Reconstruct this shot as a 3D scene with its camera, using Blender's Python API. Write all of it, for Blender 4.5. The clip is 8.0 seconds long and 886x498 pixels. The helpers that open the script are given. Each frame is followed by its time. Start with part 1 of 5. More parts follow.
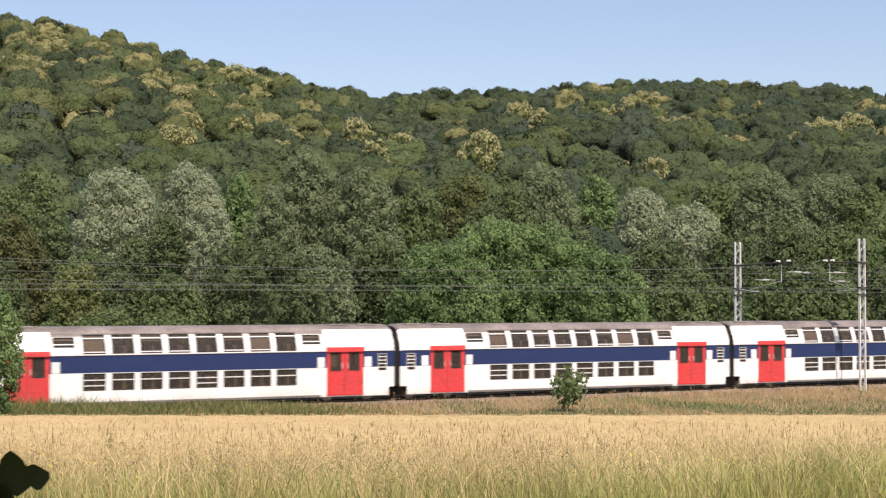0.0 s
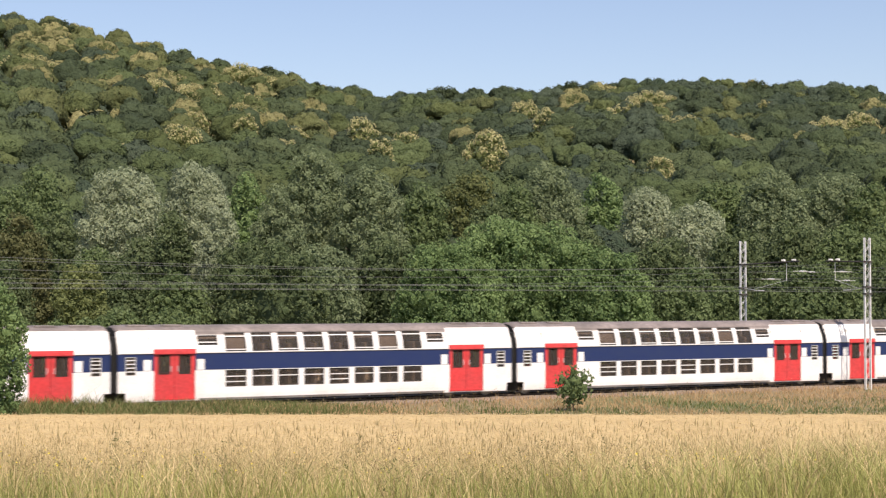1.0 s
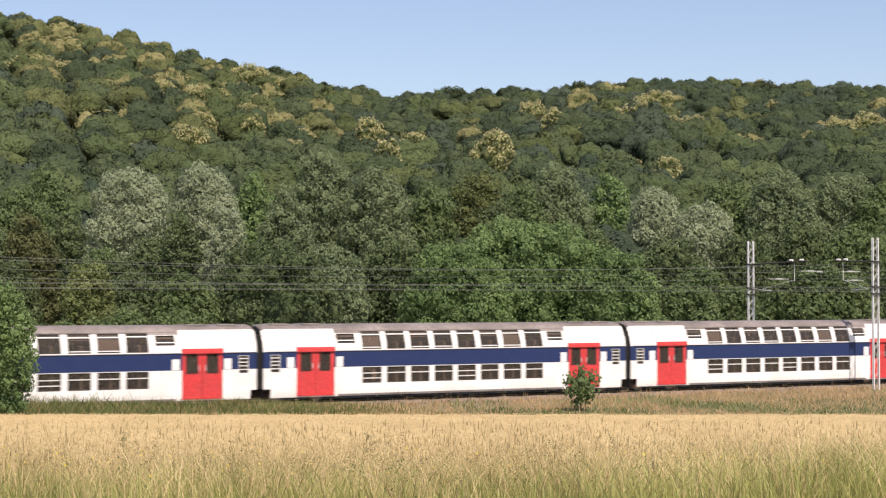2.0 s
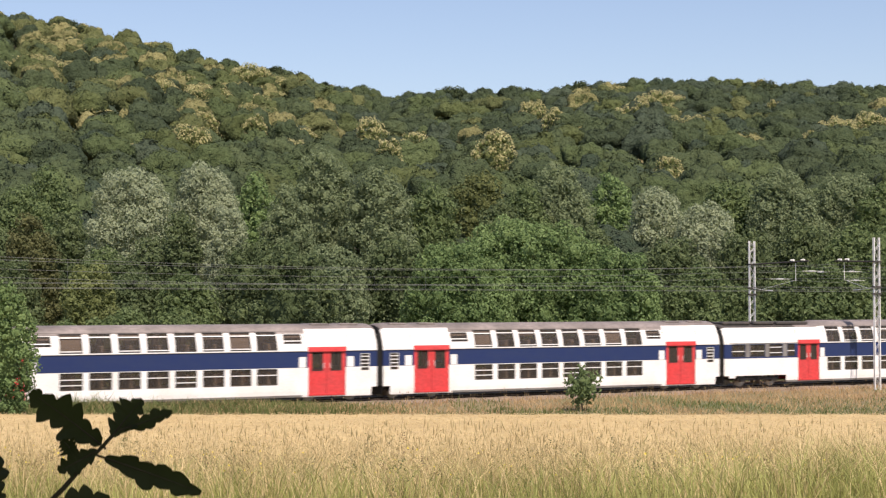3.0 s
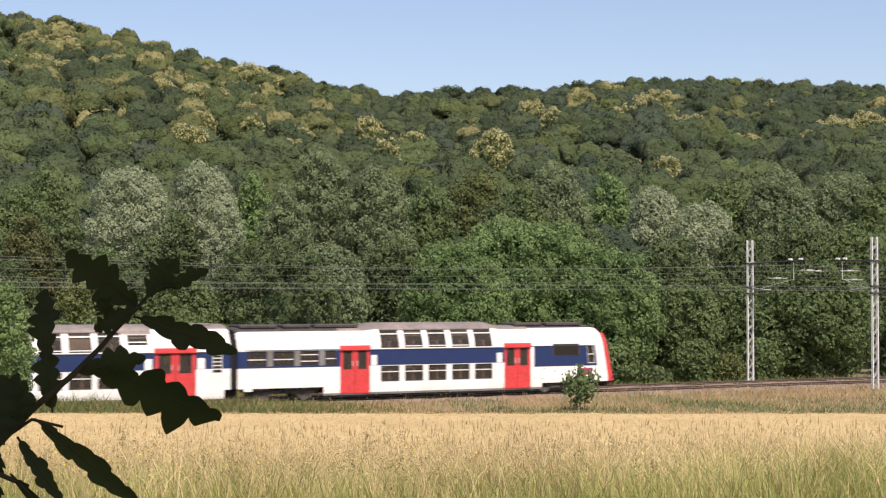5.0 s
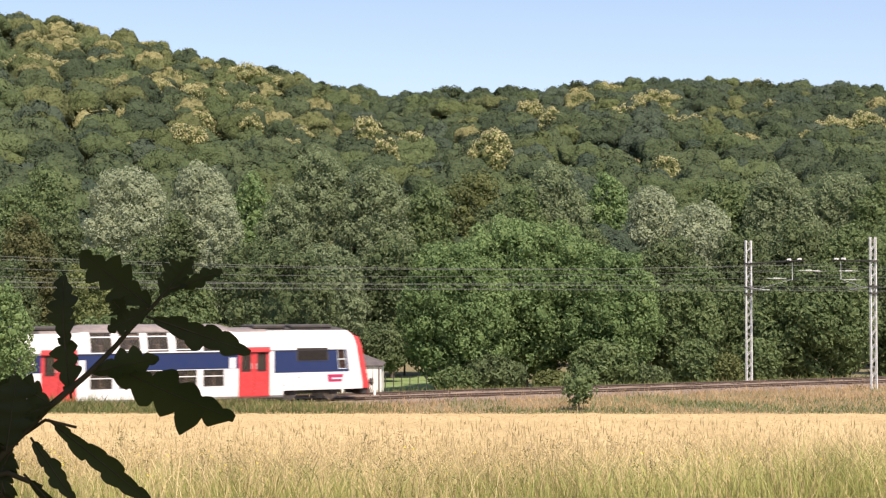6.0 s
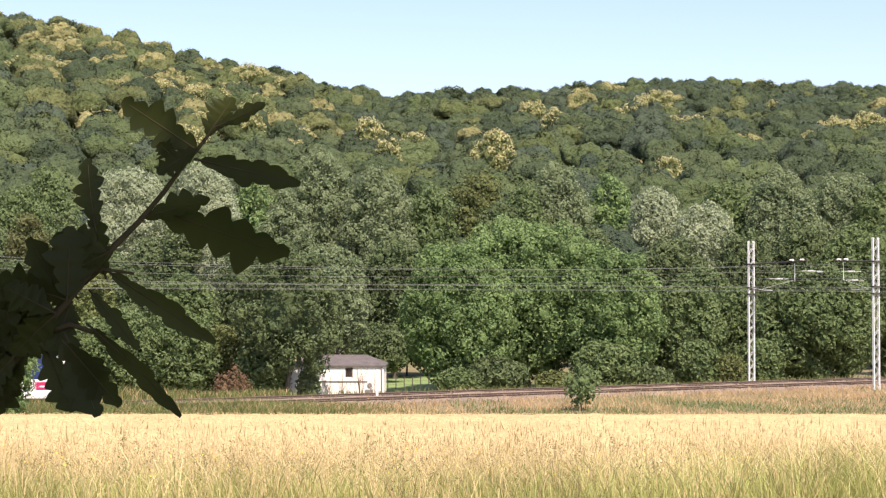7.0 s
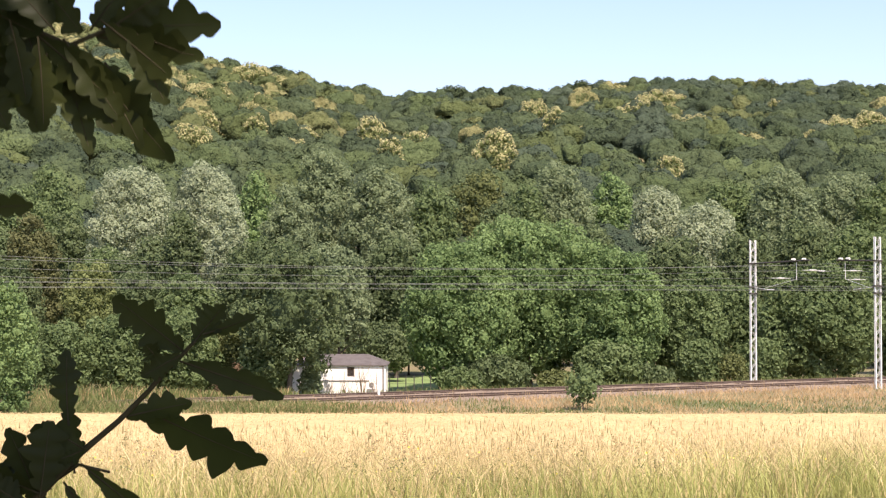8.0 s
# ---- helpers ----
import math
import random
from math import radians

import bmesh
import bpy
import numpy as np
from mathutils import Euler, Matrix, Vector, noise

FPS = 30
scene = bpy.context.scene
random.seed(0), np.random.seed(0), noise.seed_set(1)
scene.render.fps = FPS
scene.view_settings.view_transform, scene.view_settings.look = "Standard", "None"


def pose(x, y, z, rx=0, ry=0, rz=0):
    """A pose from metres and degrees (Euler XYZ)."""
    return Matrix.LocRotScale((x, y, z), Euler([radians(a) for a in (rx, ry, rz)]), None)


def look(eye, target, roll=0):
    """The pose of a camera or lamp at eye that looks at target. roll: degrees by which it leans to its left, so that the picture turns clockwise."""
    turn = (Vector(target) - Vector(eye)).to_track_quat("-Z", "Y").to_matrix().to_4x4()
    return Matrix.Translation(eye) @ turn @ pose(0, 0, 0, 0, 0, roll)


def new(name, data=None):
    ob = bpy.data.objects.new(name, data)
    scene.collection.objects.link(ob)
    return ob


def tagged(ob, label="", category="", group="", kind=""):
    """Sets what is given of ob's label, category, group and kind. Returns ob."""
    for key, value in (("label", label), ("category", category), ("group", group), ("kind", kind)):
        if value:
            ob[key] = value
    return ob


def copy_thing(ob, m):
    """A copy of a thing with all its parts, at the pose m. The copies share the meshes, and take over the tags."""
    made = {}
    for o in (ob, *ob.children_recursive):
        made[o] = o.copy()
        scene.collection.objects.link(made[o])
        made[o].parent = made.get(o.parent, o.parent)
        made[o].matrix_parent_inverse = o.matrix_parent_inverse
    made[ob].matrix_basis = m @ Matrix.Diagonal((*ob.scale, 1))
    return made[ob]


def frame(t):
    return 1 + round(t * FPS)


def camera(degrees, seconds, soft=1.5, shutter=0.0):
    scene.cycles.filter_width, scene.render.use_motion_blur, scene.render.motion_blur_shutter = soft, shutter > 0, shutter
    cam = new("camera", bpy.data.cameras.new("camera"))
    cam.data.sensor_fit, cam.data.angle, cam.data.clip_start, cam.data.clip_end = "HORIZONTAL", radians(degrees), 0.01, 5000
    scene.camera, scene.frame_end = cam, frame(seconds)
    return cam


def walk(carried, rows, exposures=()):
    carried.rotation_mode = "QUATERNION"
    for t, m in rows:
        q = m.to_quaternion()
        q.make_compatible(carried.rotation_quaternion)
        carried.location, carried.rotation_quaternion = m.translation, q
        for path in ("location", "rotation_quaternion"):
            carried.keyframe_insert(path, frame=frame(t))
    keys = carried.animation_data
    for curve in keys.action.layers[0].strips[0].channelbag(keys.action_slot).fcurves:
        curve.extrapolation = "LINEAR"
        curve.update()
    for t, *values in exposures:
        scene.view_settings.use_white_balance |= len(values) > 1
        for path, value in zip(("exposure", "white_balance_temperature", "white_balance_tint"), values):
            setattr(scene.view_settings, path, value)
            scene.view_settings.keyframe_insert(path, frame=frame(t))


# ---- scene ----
# a long lens on a tripod, nudged a little in the wind
cam = camera(30.45, 8.0, soft=1.25, shutter=0.35)
EYE = 5.45
TURN = 1 / 2880 * 180 / math.pi
SHAKE = [(0.0, -24.3, 1.5), (0.5, -24.6, 1.5), (1.0, -15.4, 0.2), (1.5, -6.2, 0.0), (2.0, -2.0, 0.0), (3.0, 0.0, 0.0), (3.5, 0.0, 0.0),
         (4.0, 0.0, 0.0), (4.5, -1.5, -1.5), (5.2, -4.0, -1.4), (6.0, -5.8, -1.2), (6.5, -4.6, -1.4), (7.0, -1.5, -0.3), (7.5, 4.7, -1.5),
         (8.0, 1.6, -1.5)]
walk(cam, [(t, pose(0, 0, EYE, 91.85 + dy * TURN, 0, dx * TURN)) for t, dx, dy in SHAKE],
     exposures=[(0.0, 0.29, 6800, 20), (4.5, 0.25, 6800, 20), (6.0, 0.56, 6800, 21), (6.6, 0.80, 6800, 22), (7.0, 0.86, 6800, 22), (8.0, 0.88, 6800, 22)])

# ---- light ----
SUN_AZ, SUN_EL = math.atan2(0.40, -0.92), radians(54)
world = bpy.data.worlds.new("sky")
scene.world = world
world.use_nodes = True
wn = world.node_tree.nodes
sky = wn.new("ShaderNodeTexSky")
sky.sky_type, sky.sun_disc = "NISHITA", False
sky.sun_elevation, sky.sun_rotation = SUN_EL, SUN_AZ
sky.air_density, sky.dust_density, sky.ozone_density, sky.altitude = 1.0, 1.2, 1.6, 100
wn["Background"].inputs["Strength"].default_value = 0.125
world.node_tree.links.new(sky.outputs[0], wn["Background"].inputs["Color"])
sun = new("sun", bpy.data.lights.new("sun", "SUN"))
sun.data.energy, sun.data.angle, sun.data.color = 5.0, radians(0.5), (1.0, 0.93, 0.80)
sun.matrix_world = look((0, 0, 100), (-math.sin(SUN_AZ) * math.cos(SUN_EL), -math.cos(SUN_AZ) * math.cos(SUN_EL), 100 - math.sin(SUN_EL)))


# ---- materials ----
def material(name, base, rough=0.6, metal=0.0, other=None, scale=4.0, detail=6.0, fine=0.0, bump=0.0, spec=0.5):
    """Base colour varied by a coarse and a fine noise, with optional relief."""
    m = bpy.data.materials.new(name)
    m.use_nodes = True
    nt = m.node_tree
    b = nt.nodes["Principled BSDF"]
    b.inputs["Roughness"].default_value, b.inputs["Metallic"].default_value = rough, metal
    b.inputs["Specular IOR Level"].default_value = spec
    other = other or tuple(c * 0.8 for c in base)
    co = nt.nodes.new("ShaderNodeTexCoord")
    n1 = nt.nodes.new("ShaderNodeTexNoise")
    n1.inputs["Scale"].default_value, n1.inputs["Detail"].default_value = scale, detail
    nt.links.new(co.outputs["Object"], n1.inputs["Vector"])
    ramp = nt.nodes.new("ShaderNodeMapRange")
    ramp.inputs["From Min"].default_value, ramp.inputs["From Max"].default_value = 0.35, 0.65
    nt.links.new(n1.outputs["Fac"], ramp.inputs["Value"])
    mix = nt.nodes.new("ShaderNodeMix")
    mix.data_type = "RGBA"
    mix.inputs["A"].default_value, mix.inputs["B"].default_value = (*base, 1), (*other, 1)
    nt.links.new(ramp.outputs["Result"], mix.inputs["Factor"])
    out = mix.outputs["Result"]
    if fine or bump:
        n2 = nt.nodes.new("ShaderNodeTexNoise")
        n2.inputs["Scale"].default_value, n2.inputs["Detail"].default_value = fine or scale * 12, 4
        nt.links.new(co.outputs["Object"], n2.inputs["Vector"])
        if fine:
            m2 = nt.nodes.new("ShaderNodeMix")
            m2.data_type, m2.blend_type = "RGBA", "OVERLAY"
            m2.inputs["Factor"].default_value = 0.5
            nt.links.new(out, m2.inputs["A"])
            nt.links.new(n2.outputs["Fac"], m2.inputs["B"])
            out = m2.outputs["Result"]
        if bump:
            bp = nt.nodes.new("ShaderNodeBump")
            bp.inputs["Strength"].default_value, bp.inputs["Distance"].default_value = bump, 0.02
            nt.links.new(n2.outputs["Fac"], bp.inputs["Height"])
            nt.links.new(bp.outputs["Normal"], b.inputs["Normal"])
    nt.links.new(out, b.inputs["Base Color"])
    return m


def leaf_material(name, a, b_col, through_amount=0.42, patch=0.15, rough=0.55, spread=0.5):
    """Foliage or blades: each leaf its own tone between two greens, larger patches drifting, some light passing through."""
    m = bpy.data.materials.new(name)
    m.use_nodes = True
    nt = m.node_tree
    b = nt.nodes["Principled BSDF"]
    b.inputs["Roughness"].default_value = rough
    b.inputs["Specular IOR Level"].default_value = 0.18
    geo = nt.nodes.new("ShaderNodeNewGeometry")
    co = nt.nodes.new("ShaderNodeTexCoord")
    n = nt.nodes.new("ShaderNodeTexNoise")
    n.inputs["Scale"].default_value, n.inputs["Detail"].default_value = patch, 2
    nt.links.new(co.outputs["Object"], n.inputs["Vector"])
    avg = nt.nodes.new("ShaderNodeMath")
    avg.operation = "MULTIPLY_ADD"
    avg.inputs[1].default_value = spread
    nt.links.new(geo.outputs["Random Per Island"], avg.inputs[0])
    sc = nt.nodes.new("ShaderNodeMapRange")
    sc.inputs["From Min"].default_value, sc.inputs["From Max"].default_value = 0.35, 0.65
    sc.inputs["To Min"].default_value, sc.inputs["To Max"].default_value = 0.5 - spread / 2 - 0.2, 0.5 - spread / 2 + 0.2
    nt.links.new(n.outputs["Fac"], sc.inputs["Value"])
    nt.links.new(sc.outputs["Result"], avg.inputs[2])
    mix = nt.nodes.new("ShaderNodeMix")
    mix.data_type = "RGBA"
    mix.inputs["A"].default_value, mix.inputs["B"].default_value = (*a, 1), (*b_col, 1)
    nt.links.new(avg.outputs[0], mix.inputs["Factor"])
    nt.links.new(mix.outputs["Result"], b.inputs["Base Color"])
    tr = nt.nodes.new("ShaderNodeBsdfTranslucent")
    nt.links.new(mix.outputs["Result"], tr.inputs["Color"])
    ms = nt.nodes.new("ShaderNodeMixShader")
    ms.inputs["Fac"].default_value = through_amount
    nt.links.new(b.outputs[0], ms.inputs[1])
    nt.links.new(tr.outputs[0], ms.inputs[2])
    nt.links.new(ms.outputs[0], nt.nodes["Material Output"].inputs["Surface"])
    return m


def wood_material(name, a, b_col):
    """A far crown: each tree its own tone, leaf clumps as colour grain and relief at two scales."""
    m = bpy.data.materials.new(name)
    m.use_nodes = True
    nt = m.node_tree
    b = nt.nodes["Principled BSDF"]
    b.inputs["Roughness"].default_value = 0.75
    b.inputs["Specular IOR Level"].default_value = 0.12
    geo = nt.nodes.new("ShaderNodeNewGeometry")
    co = nt.nodes.new("ShaderNodeTexCoord")
    coarse, fine = nt.nodes.new("ShaderNodeTexNoise"), nt.nodes.new("ShaderNodeTexNoise")
    coarse.inputs["Scale"].default_value, coarse.inputs["Detail"].default_value = 0.42, 3
    fine.inputs["Scale"].default_value, fine.inputs["Detail"].default_value, fine.inputs["Roughness"].default_value = 0.95, 4, 0.7
    for n in (coarse, fine):
        nt.links.new(co.outputs["Object"], n.inputs["Vector"])
    total = nt.nodes.new("ShaderNodeMath")
    total.operation = "MULTIPLY_ADD"
    total.inputs[1].default_value = 1.5
    nt.links.new(fine.outputs["Fac"], total.inputs[0])
    tree_tone = nt.nodes.new("ShaderNodeMapRange")
    tree_tone.inputs["To Min"].default_value, tree_tone.inputs["To Max"].default_value = -0.50, 0.0
    nt.links.new(geo.outputs["Random Per Island"], tree_tone.inputs["Value"])
    nt.links.new(tree_tone.outputs["Result"], total.inputs[2])
    mix = nt.nodes.new("ShaderNodeMix")
    mix.data_type = "RGBA"
    mix.inputs["A"].default_value, mix.inputs["B"].default_value = (*a, 1), (*b_col, 1)
    nt.links.new(total.outputs[0], mix.inputs["Factor"])
    nt.links.new(mix.outputs["Result"], b.inputs["Base Color"])
    low, high = nt.nodes.new("ShaderNodeBump"), nt.nodes.new("ShaderNodeBump")
    low.inputs["Strength"].default_value, low.inputs["Distance"].default_value = 0.9, 2.0
    high.inputs["Strength"].default_value, high.inputs["Distance"].default_value = 1.0, 1.3
    nt.links.new(coarse.outputs["Fac"], low.inputs["Height"])
    nt.links.new(fine.outputs["Fac"], high.inputs["Height"])
    nt.links.new(low.outputs["Normal"], high.inputs["Normal"])
    nt.links.new(high.outputs["Normal"], b.inputs["Normal"])
    return m


def glass_material(name, tint, clear, dust=0.0):
    """Tinted glass with a thin film of brown dust."""
    m = bpy.data.materials.new(name)
    m.use_nodes = True
    nt = m.node_tree
    gl = nt.nodes.new("ShaderNodeBsdfGlossy")
    gl.inputs["Roughness"].default_value = 0.03
    tp = nt.nodes.new("ShaderNodeBsdfTransparent")
    tp.inputs["Color"].default_value = (*tint, 1)
    fr = nt.nodes.new("ShaderNodeFresnel")
    fr.inputs["IOR"].default_value = clear
    ms = nt.nodes.new("ShaderNodeMixShader")
    nt.links.new(fr.outputs[0], ms.inputs["Fac"])
    nt.links.new(tp.outputs[0], ms.inputs[1])
    nt.links.new(gl.outputs[0], ms.inputs[2])
    film = nt.nodes.new("ShaderNodeBsdfDiffuse")
    film.inputs["Color"].default_value = (0.31, 0.28, 0.26, 1)
    ds = nt.nodes.new("ShaderNodeMixShader")
    ds.inputs["Fac"].default_value = dust
    nt.links.new(ms.outputs[0], ds.inputs[1])
    nt.links.new(film.outputs[0], ds.inputs[2])
    nt.links.new(ds.outputs[0], nt.nodes["Material Output"].inputs["Surface"])
    return m


WHITE = material("white_paint", (0.80, 0.79, 0.77), 0.45, other=(0.72, 0.70, 0.66), scale=0.7, fine=9)
BLUE = material("blue_paint", (0.016, 0.030, 0.100), 0.4, other=(0.020, 0.034, 0.098), scale=1.5, spec=0.3)
RED = material("red_paint", (0.60, 0.050, 0.050), 0.45, other=(0.53, 0.056, 0.056), scale=1.2, fine=7, spec=0.35)
CARMINE = material("carmine_film", (0.42, 0.025, 0.10), 0.4)
SCUFF = material("bare_scuffs", (0.42, 0.37, 0.32), 0.8, other=(0.30, 0.25, 0.2), scale=6)
GREY = material("roof_grey", (0.135, 0.115, 0.105), 0.6, other=(0.23, 0.195, 0.18), scale=0.45, fine=5)
DARK = material("dark_metal", (0.035, 0.033, 0.032), 0.7, other=(0.06, 0.05, 0.042), scale=3)
SKIRT = material("skirt_grey", (0.22, 0.21, 0.20), 0.6, other=(0.15, 0.135, 0.12), scale=1.0)
STEEL = material("worn_steel", (0.35, 0.34, 0.33), 0.4, 0.8, other=(0.25, 0.2, 0.16), scale=3)
ALU = material("aluminium_frame", (0.74, 0.73, 0.70), 0.45, 0.1)
RUBBER = material("black_rubber", (0.02, 0.02, 0.02), 0.8)
INNER = material("inner_lining", (0.42, 0.36, 0.30), 0.7)
SEAT = material("seat_cloth", (0.19, 0.15, 0.12), 0.9, other=(0.13, 0.14, 0.15), scale=2)
BLIND = material("brown_blind", (0.155, 0.130, 0.115), 0.8)
PANE = glass_material("tinted_pane", (0.76, 0.70, 0.64), 1.22, 0.07)
RUST = material("rusty_rail", (0.075, 0.042, 0.028), 0.8, 0.1, other=(0.05, 0.03, 0.022), scale=3)
SHINE = material("rail_head", (0.17, 0.125, 0.10), 0.5, 0.4)
BALLAST = material("ballast_stone", (0.25, 0.195, 0.14), 0.95, other=(0.155, 0.112, 0.078), scale=0.35, fine=14, bump=1.0)
SLEEPER = material("wooden_sleeper", (0.13, 0.09, 0.065), 0.9, other=(0.09, 0.06, 0.045), scale=3)
CONCRETE = material("concrete", (0.42, 0.40, 0.37), 0.9, other=(0.33, 0.31, 0.28), scale=3)
GALV = material("galvanised_steel", (0.80, 0.80, 0.78), 0.5, 0.1, other=(0.66, 0.66, 0.64), scale=2)
WIRE = material("wire_copper", (0.235, 0.24, 0.225), 0.5, 0.4)
PORCELAIN = material("white_porcelain", (0.75, 0.75, 0.72), 0.25)
BARK = material("bark", (0.09, 0.07, 0.055), 0.95, other=(0.14, 0.12, 0.10), scale=2, bump=0.8)
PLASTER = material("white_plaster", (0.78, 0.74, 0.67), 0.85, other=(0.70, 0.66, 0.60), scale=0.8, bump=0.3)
SLATE = material("slate_roof", (0.085, 0.072, 0.068), 0.8, other=(0.115, 0.10, 0.095), scale=2, fine=20)
EARTH = material("ground_earth", (0.20, 0.15, 0.08), 0.95, other=(0.11, 0.12, 0.045), scale=0.06, fine=2.5, bump=0.6)
STUBBLE = material("wheat_bed", (0.46, 0.345, 0.165), 0.95, other=(0.40, 0.295, 0.135), scale=0.25, fine=5, bump=0.8)

G_DARK = leaf_material("oak_green", (0.072, 0.106, 0.048), (0.183, 0.230, 0.103))
G_MID = leaf_material("ash_green", (0.089, 0.134, 0.055), (0.202, 0.262, 0.108))
G_LIGHT = leaf_material("maple_green", (0.082, 0.142, 0.051), (0.278, 0.380, 0.152))
G_OLIVE = leaf_material("olive_green", (0.093, 0.115, 0.042), (0.201, 0.222, 0.084))
G_GREY = leaf_material("poplar_grey_green", (0.095, 0.136, 0.066), (0.294, 0.350, 0.189))
G_SILVER = leaf_material("willow_silver", (0.20, 0.245, 0.142), (0.45, 0.50, 0.325), spread=0.45)
G_BROWN = leaf_material("brownish_green", (0.095, 0.108, 0.044), (0.178, 0.182, 0.08))
G_CREAM = leaf_material("chestnut_blossom", (0.34, 0.32, 0.14), (0.66, 0.61, 0.33), patch=0.12, spread=0.4)
G_RUST = leaf_material("rusty_shrub", (0.12, 0.085, 0.05), (0.25, 0.16, 0.095))
STRAW = leaf_material("ripe_wheat", (0.50, 0.375, 0.195), (0.68, 0.54, 0.31), 0.3, patch=0.2, spread=0.3)
DRY = leaf_material("dry_grass", (0.36, 0.275, 0.125), (0.86, 0.69, 0.39), 0.3, patch=0.4)
BLADE = leaf_material("green_grass", (0.18, 0.20, 0.055), (0.52, 0.52, 0.19), 0.3, patch=0.4)
BLADE_DARK = leaf_material("bank_grass", (0.070, 0.098, 0.030), (0.190, 0.212, 0.074), 0.3, patch=0.5)
# oak leaf tones set near black: part of the crown's shade is in the colour
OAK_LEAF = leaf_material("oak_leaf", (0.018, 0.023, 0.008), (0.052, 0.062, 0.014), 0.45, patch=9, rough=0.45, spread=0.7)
# hill tones lowered for missing leaf self-shade, greyed and blued for distance haze
HILL = [wood_material("hill_" + n, a, b) for n, a, b in (
    ("dark_oak", (0.031, 0.047, 0.025), (0.070, 0.094, 0.048)), ("blue_green", (0.034, 0.055, 0.033), (0.075, 0.098, 0.062)),
    ("oak", (0.042, 0.064, 0.031), (0.094, 0.121, 0.056)), ("fresh", (0.055, 0.080, 0.033), (0.114, 0.148, 0.061)),
    ("olive", (0.056, 0.076, 0.029), (0.114, 0.138, 0.052)), ("yellowing", (0.064, 0.082, 0.031), (0.160, 0.174, 0.070)),
    ("blossom", (0.118, 0.120, 0.048), (0.335, 0.312, 0.140)))]
G_YELLOW = leaf_material("chestnut_foliage", (0.10, 0.13, 0.045), (0.27, 0.305, 0.12), patch=0.25)
BANK_DRY = leaf_material("bank_dry_grass", (0.3, 0.2, 0.1), (0.56, 0.4, 0.215), 0.3, patch=0.4)
SEED = leaf_material("seed_heads", (0.28, 0.19, 0.1), (0.46, 0.34, 0.19), 0.2, patch=0.4)
WEED_BROWN = leaf_material("withered_weed", (0.13, 0.10, 0.055), (0.30, 0.225, 0.12), 0.25, patch=0.5)
PETAL = leaf_material("yellow_petal", (0.62, 0.50, 0.06), (0.80, 0.66, 0.10), 0.3)
LAWN = material("mown_lawn", (0.13, 0.20, 0.06), 0.95, other=(0.18, 0.24, 0.08), scale=1.0, fine=12, bump=0.5)


# ---- mesh helpers ----
def link_mesh(name, verts, faces, mats, parent=None, label="", index=None, smooth=False):
    """faces: lists of corner numbers, or arrays of quads or triangles (one array, or several in turn)."""
    me = bpy.data.meshes.new(name)
    verts = np.asarray(verts, dtype=np.float32)
    if isinstance(faces, np.ndarray):
        faces = (faces,)
    if isinstance(faces, tuple):
        loops = np.concatenate([f.ravel() for f in faces]).astype(np.int32)
        sizes = np.concatenate([np.full(len(f), f.shape[1]) for f in faces]).astype(np.int32)
    else:
        loops = np.array([i for f in faces for i in f], dtype=np.int32)
        sizes = np.array([len(f) for f in faces], dtype=np.int32)
    me.vertices.add(len(verts))
    me.vertices.foreach_set("co", verts.ravel())
    me.loops.add(len(loops))
    me.loops.foreach_set("vertex_index", loops)
    me.polygons.add(len(sizes))
    me.polygons.foreach_set("loop_start", (np.cumsum(sizes) - sizes).astype(np.int32))
    for m in mats if isinstance(mats, (list, tuple)) else [mats]:
        me.materials.append(m)
    if index is not None:
        me.polygons.foreach_set("material_index", np.asarray(index, dtype=np.int32))
    me.polygons.foreach_set("use_smooth", np.full(len(sizes), smooth, dtype=bool))
    me.update(calc_edges=True)
    ob = new(name, me)
    if parent:
        ob.parent = parent
    if label:
        ob["label"] = label
    return ob


def part(name, bm, mat, parent=None, label=""):
    me = bpy.data.meshes.new(name)
    bm.to_mesh(me)
    bm.free()
    me.materials.append(mat)
    ob = new(name, me)
    if parent:
        ob.parent = parent
    if label:
        ob["label"] = label
    return ob


def share(name, ob, m, parent=None):
    """A further object on the mesh of ob."""
    o = new(name, ob.data)
    o.parent = parent
    o.matrix_basis = m
    return o


def box(bm, x0, x1, y0, y1, z0, z1, bevel=0.0):
    r = bmesh.ops.create_cube(bm, size=1, matrix=Matrix.LocRotScale(((x0 + x1) / 2, (y0 + y1) / 2, (z0 + z1) / 2), None, (x1 - x0, y1 - y0, z1 - z0)))
    if bevel:
        es = {e for v in r["verts"] for e in v.link_edges}
        bmesh.ops.bevel(bm, geom=list(es), offset=bevel, segments=1, affect="EDGES")
    return bm


def rod(bm, a, b, r0, r1=None, seg=8):
    a, b = Vector(a), Vector(b)
    d = b - a
    m = Matrix.Translation((a + b) / 2) @ d.to_track_quat("Z", "Y").to_matrix().to_4x4()
    bmesh.ops.create_cone(bm, cap_ends=True, segments=seg, radius1=r0, radius2=r0 if r1 is None else r1, depth=d.length, matrix=m)
    return bm


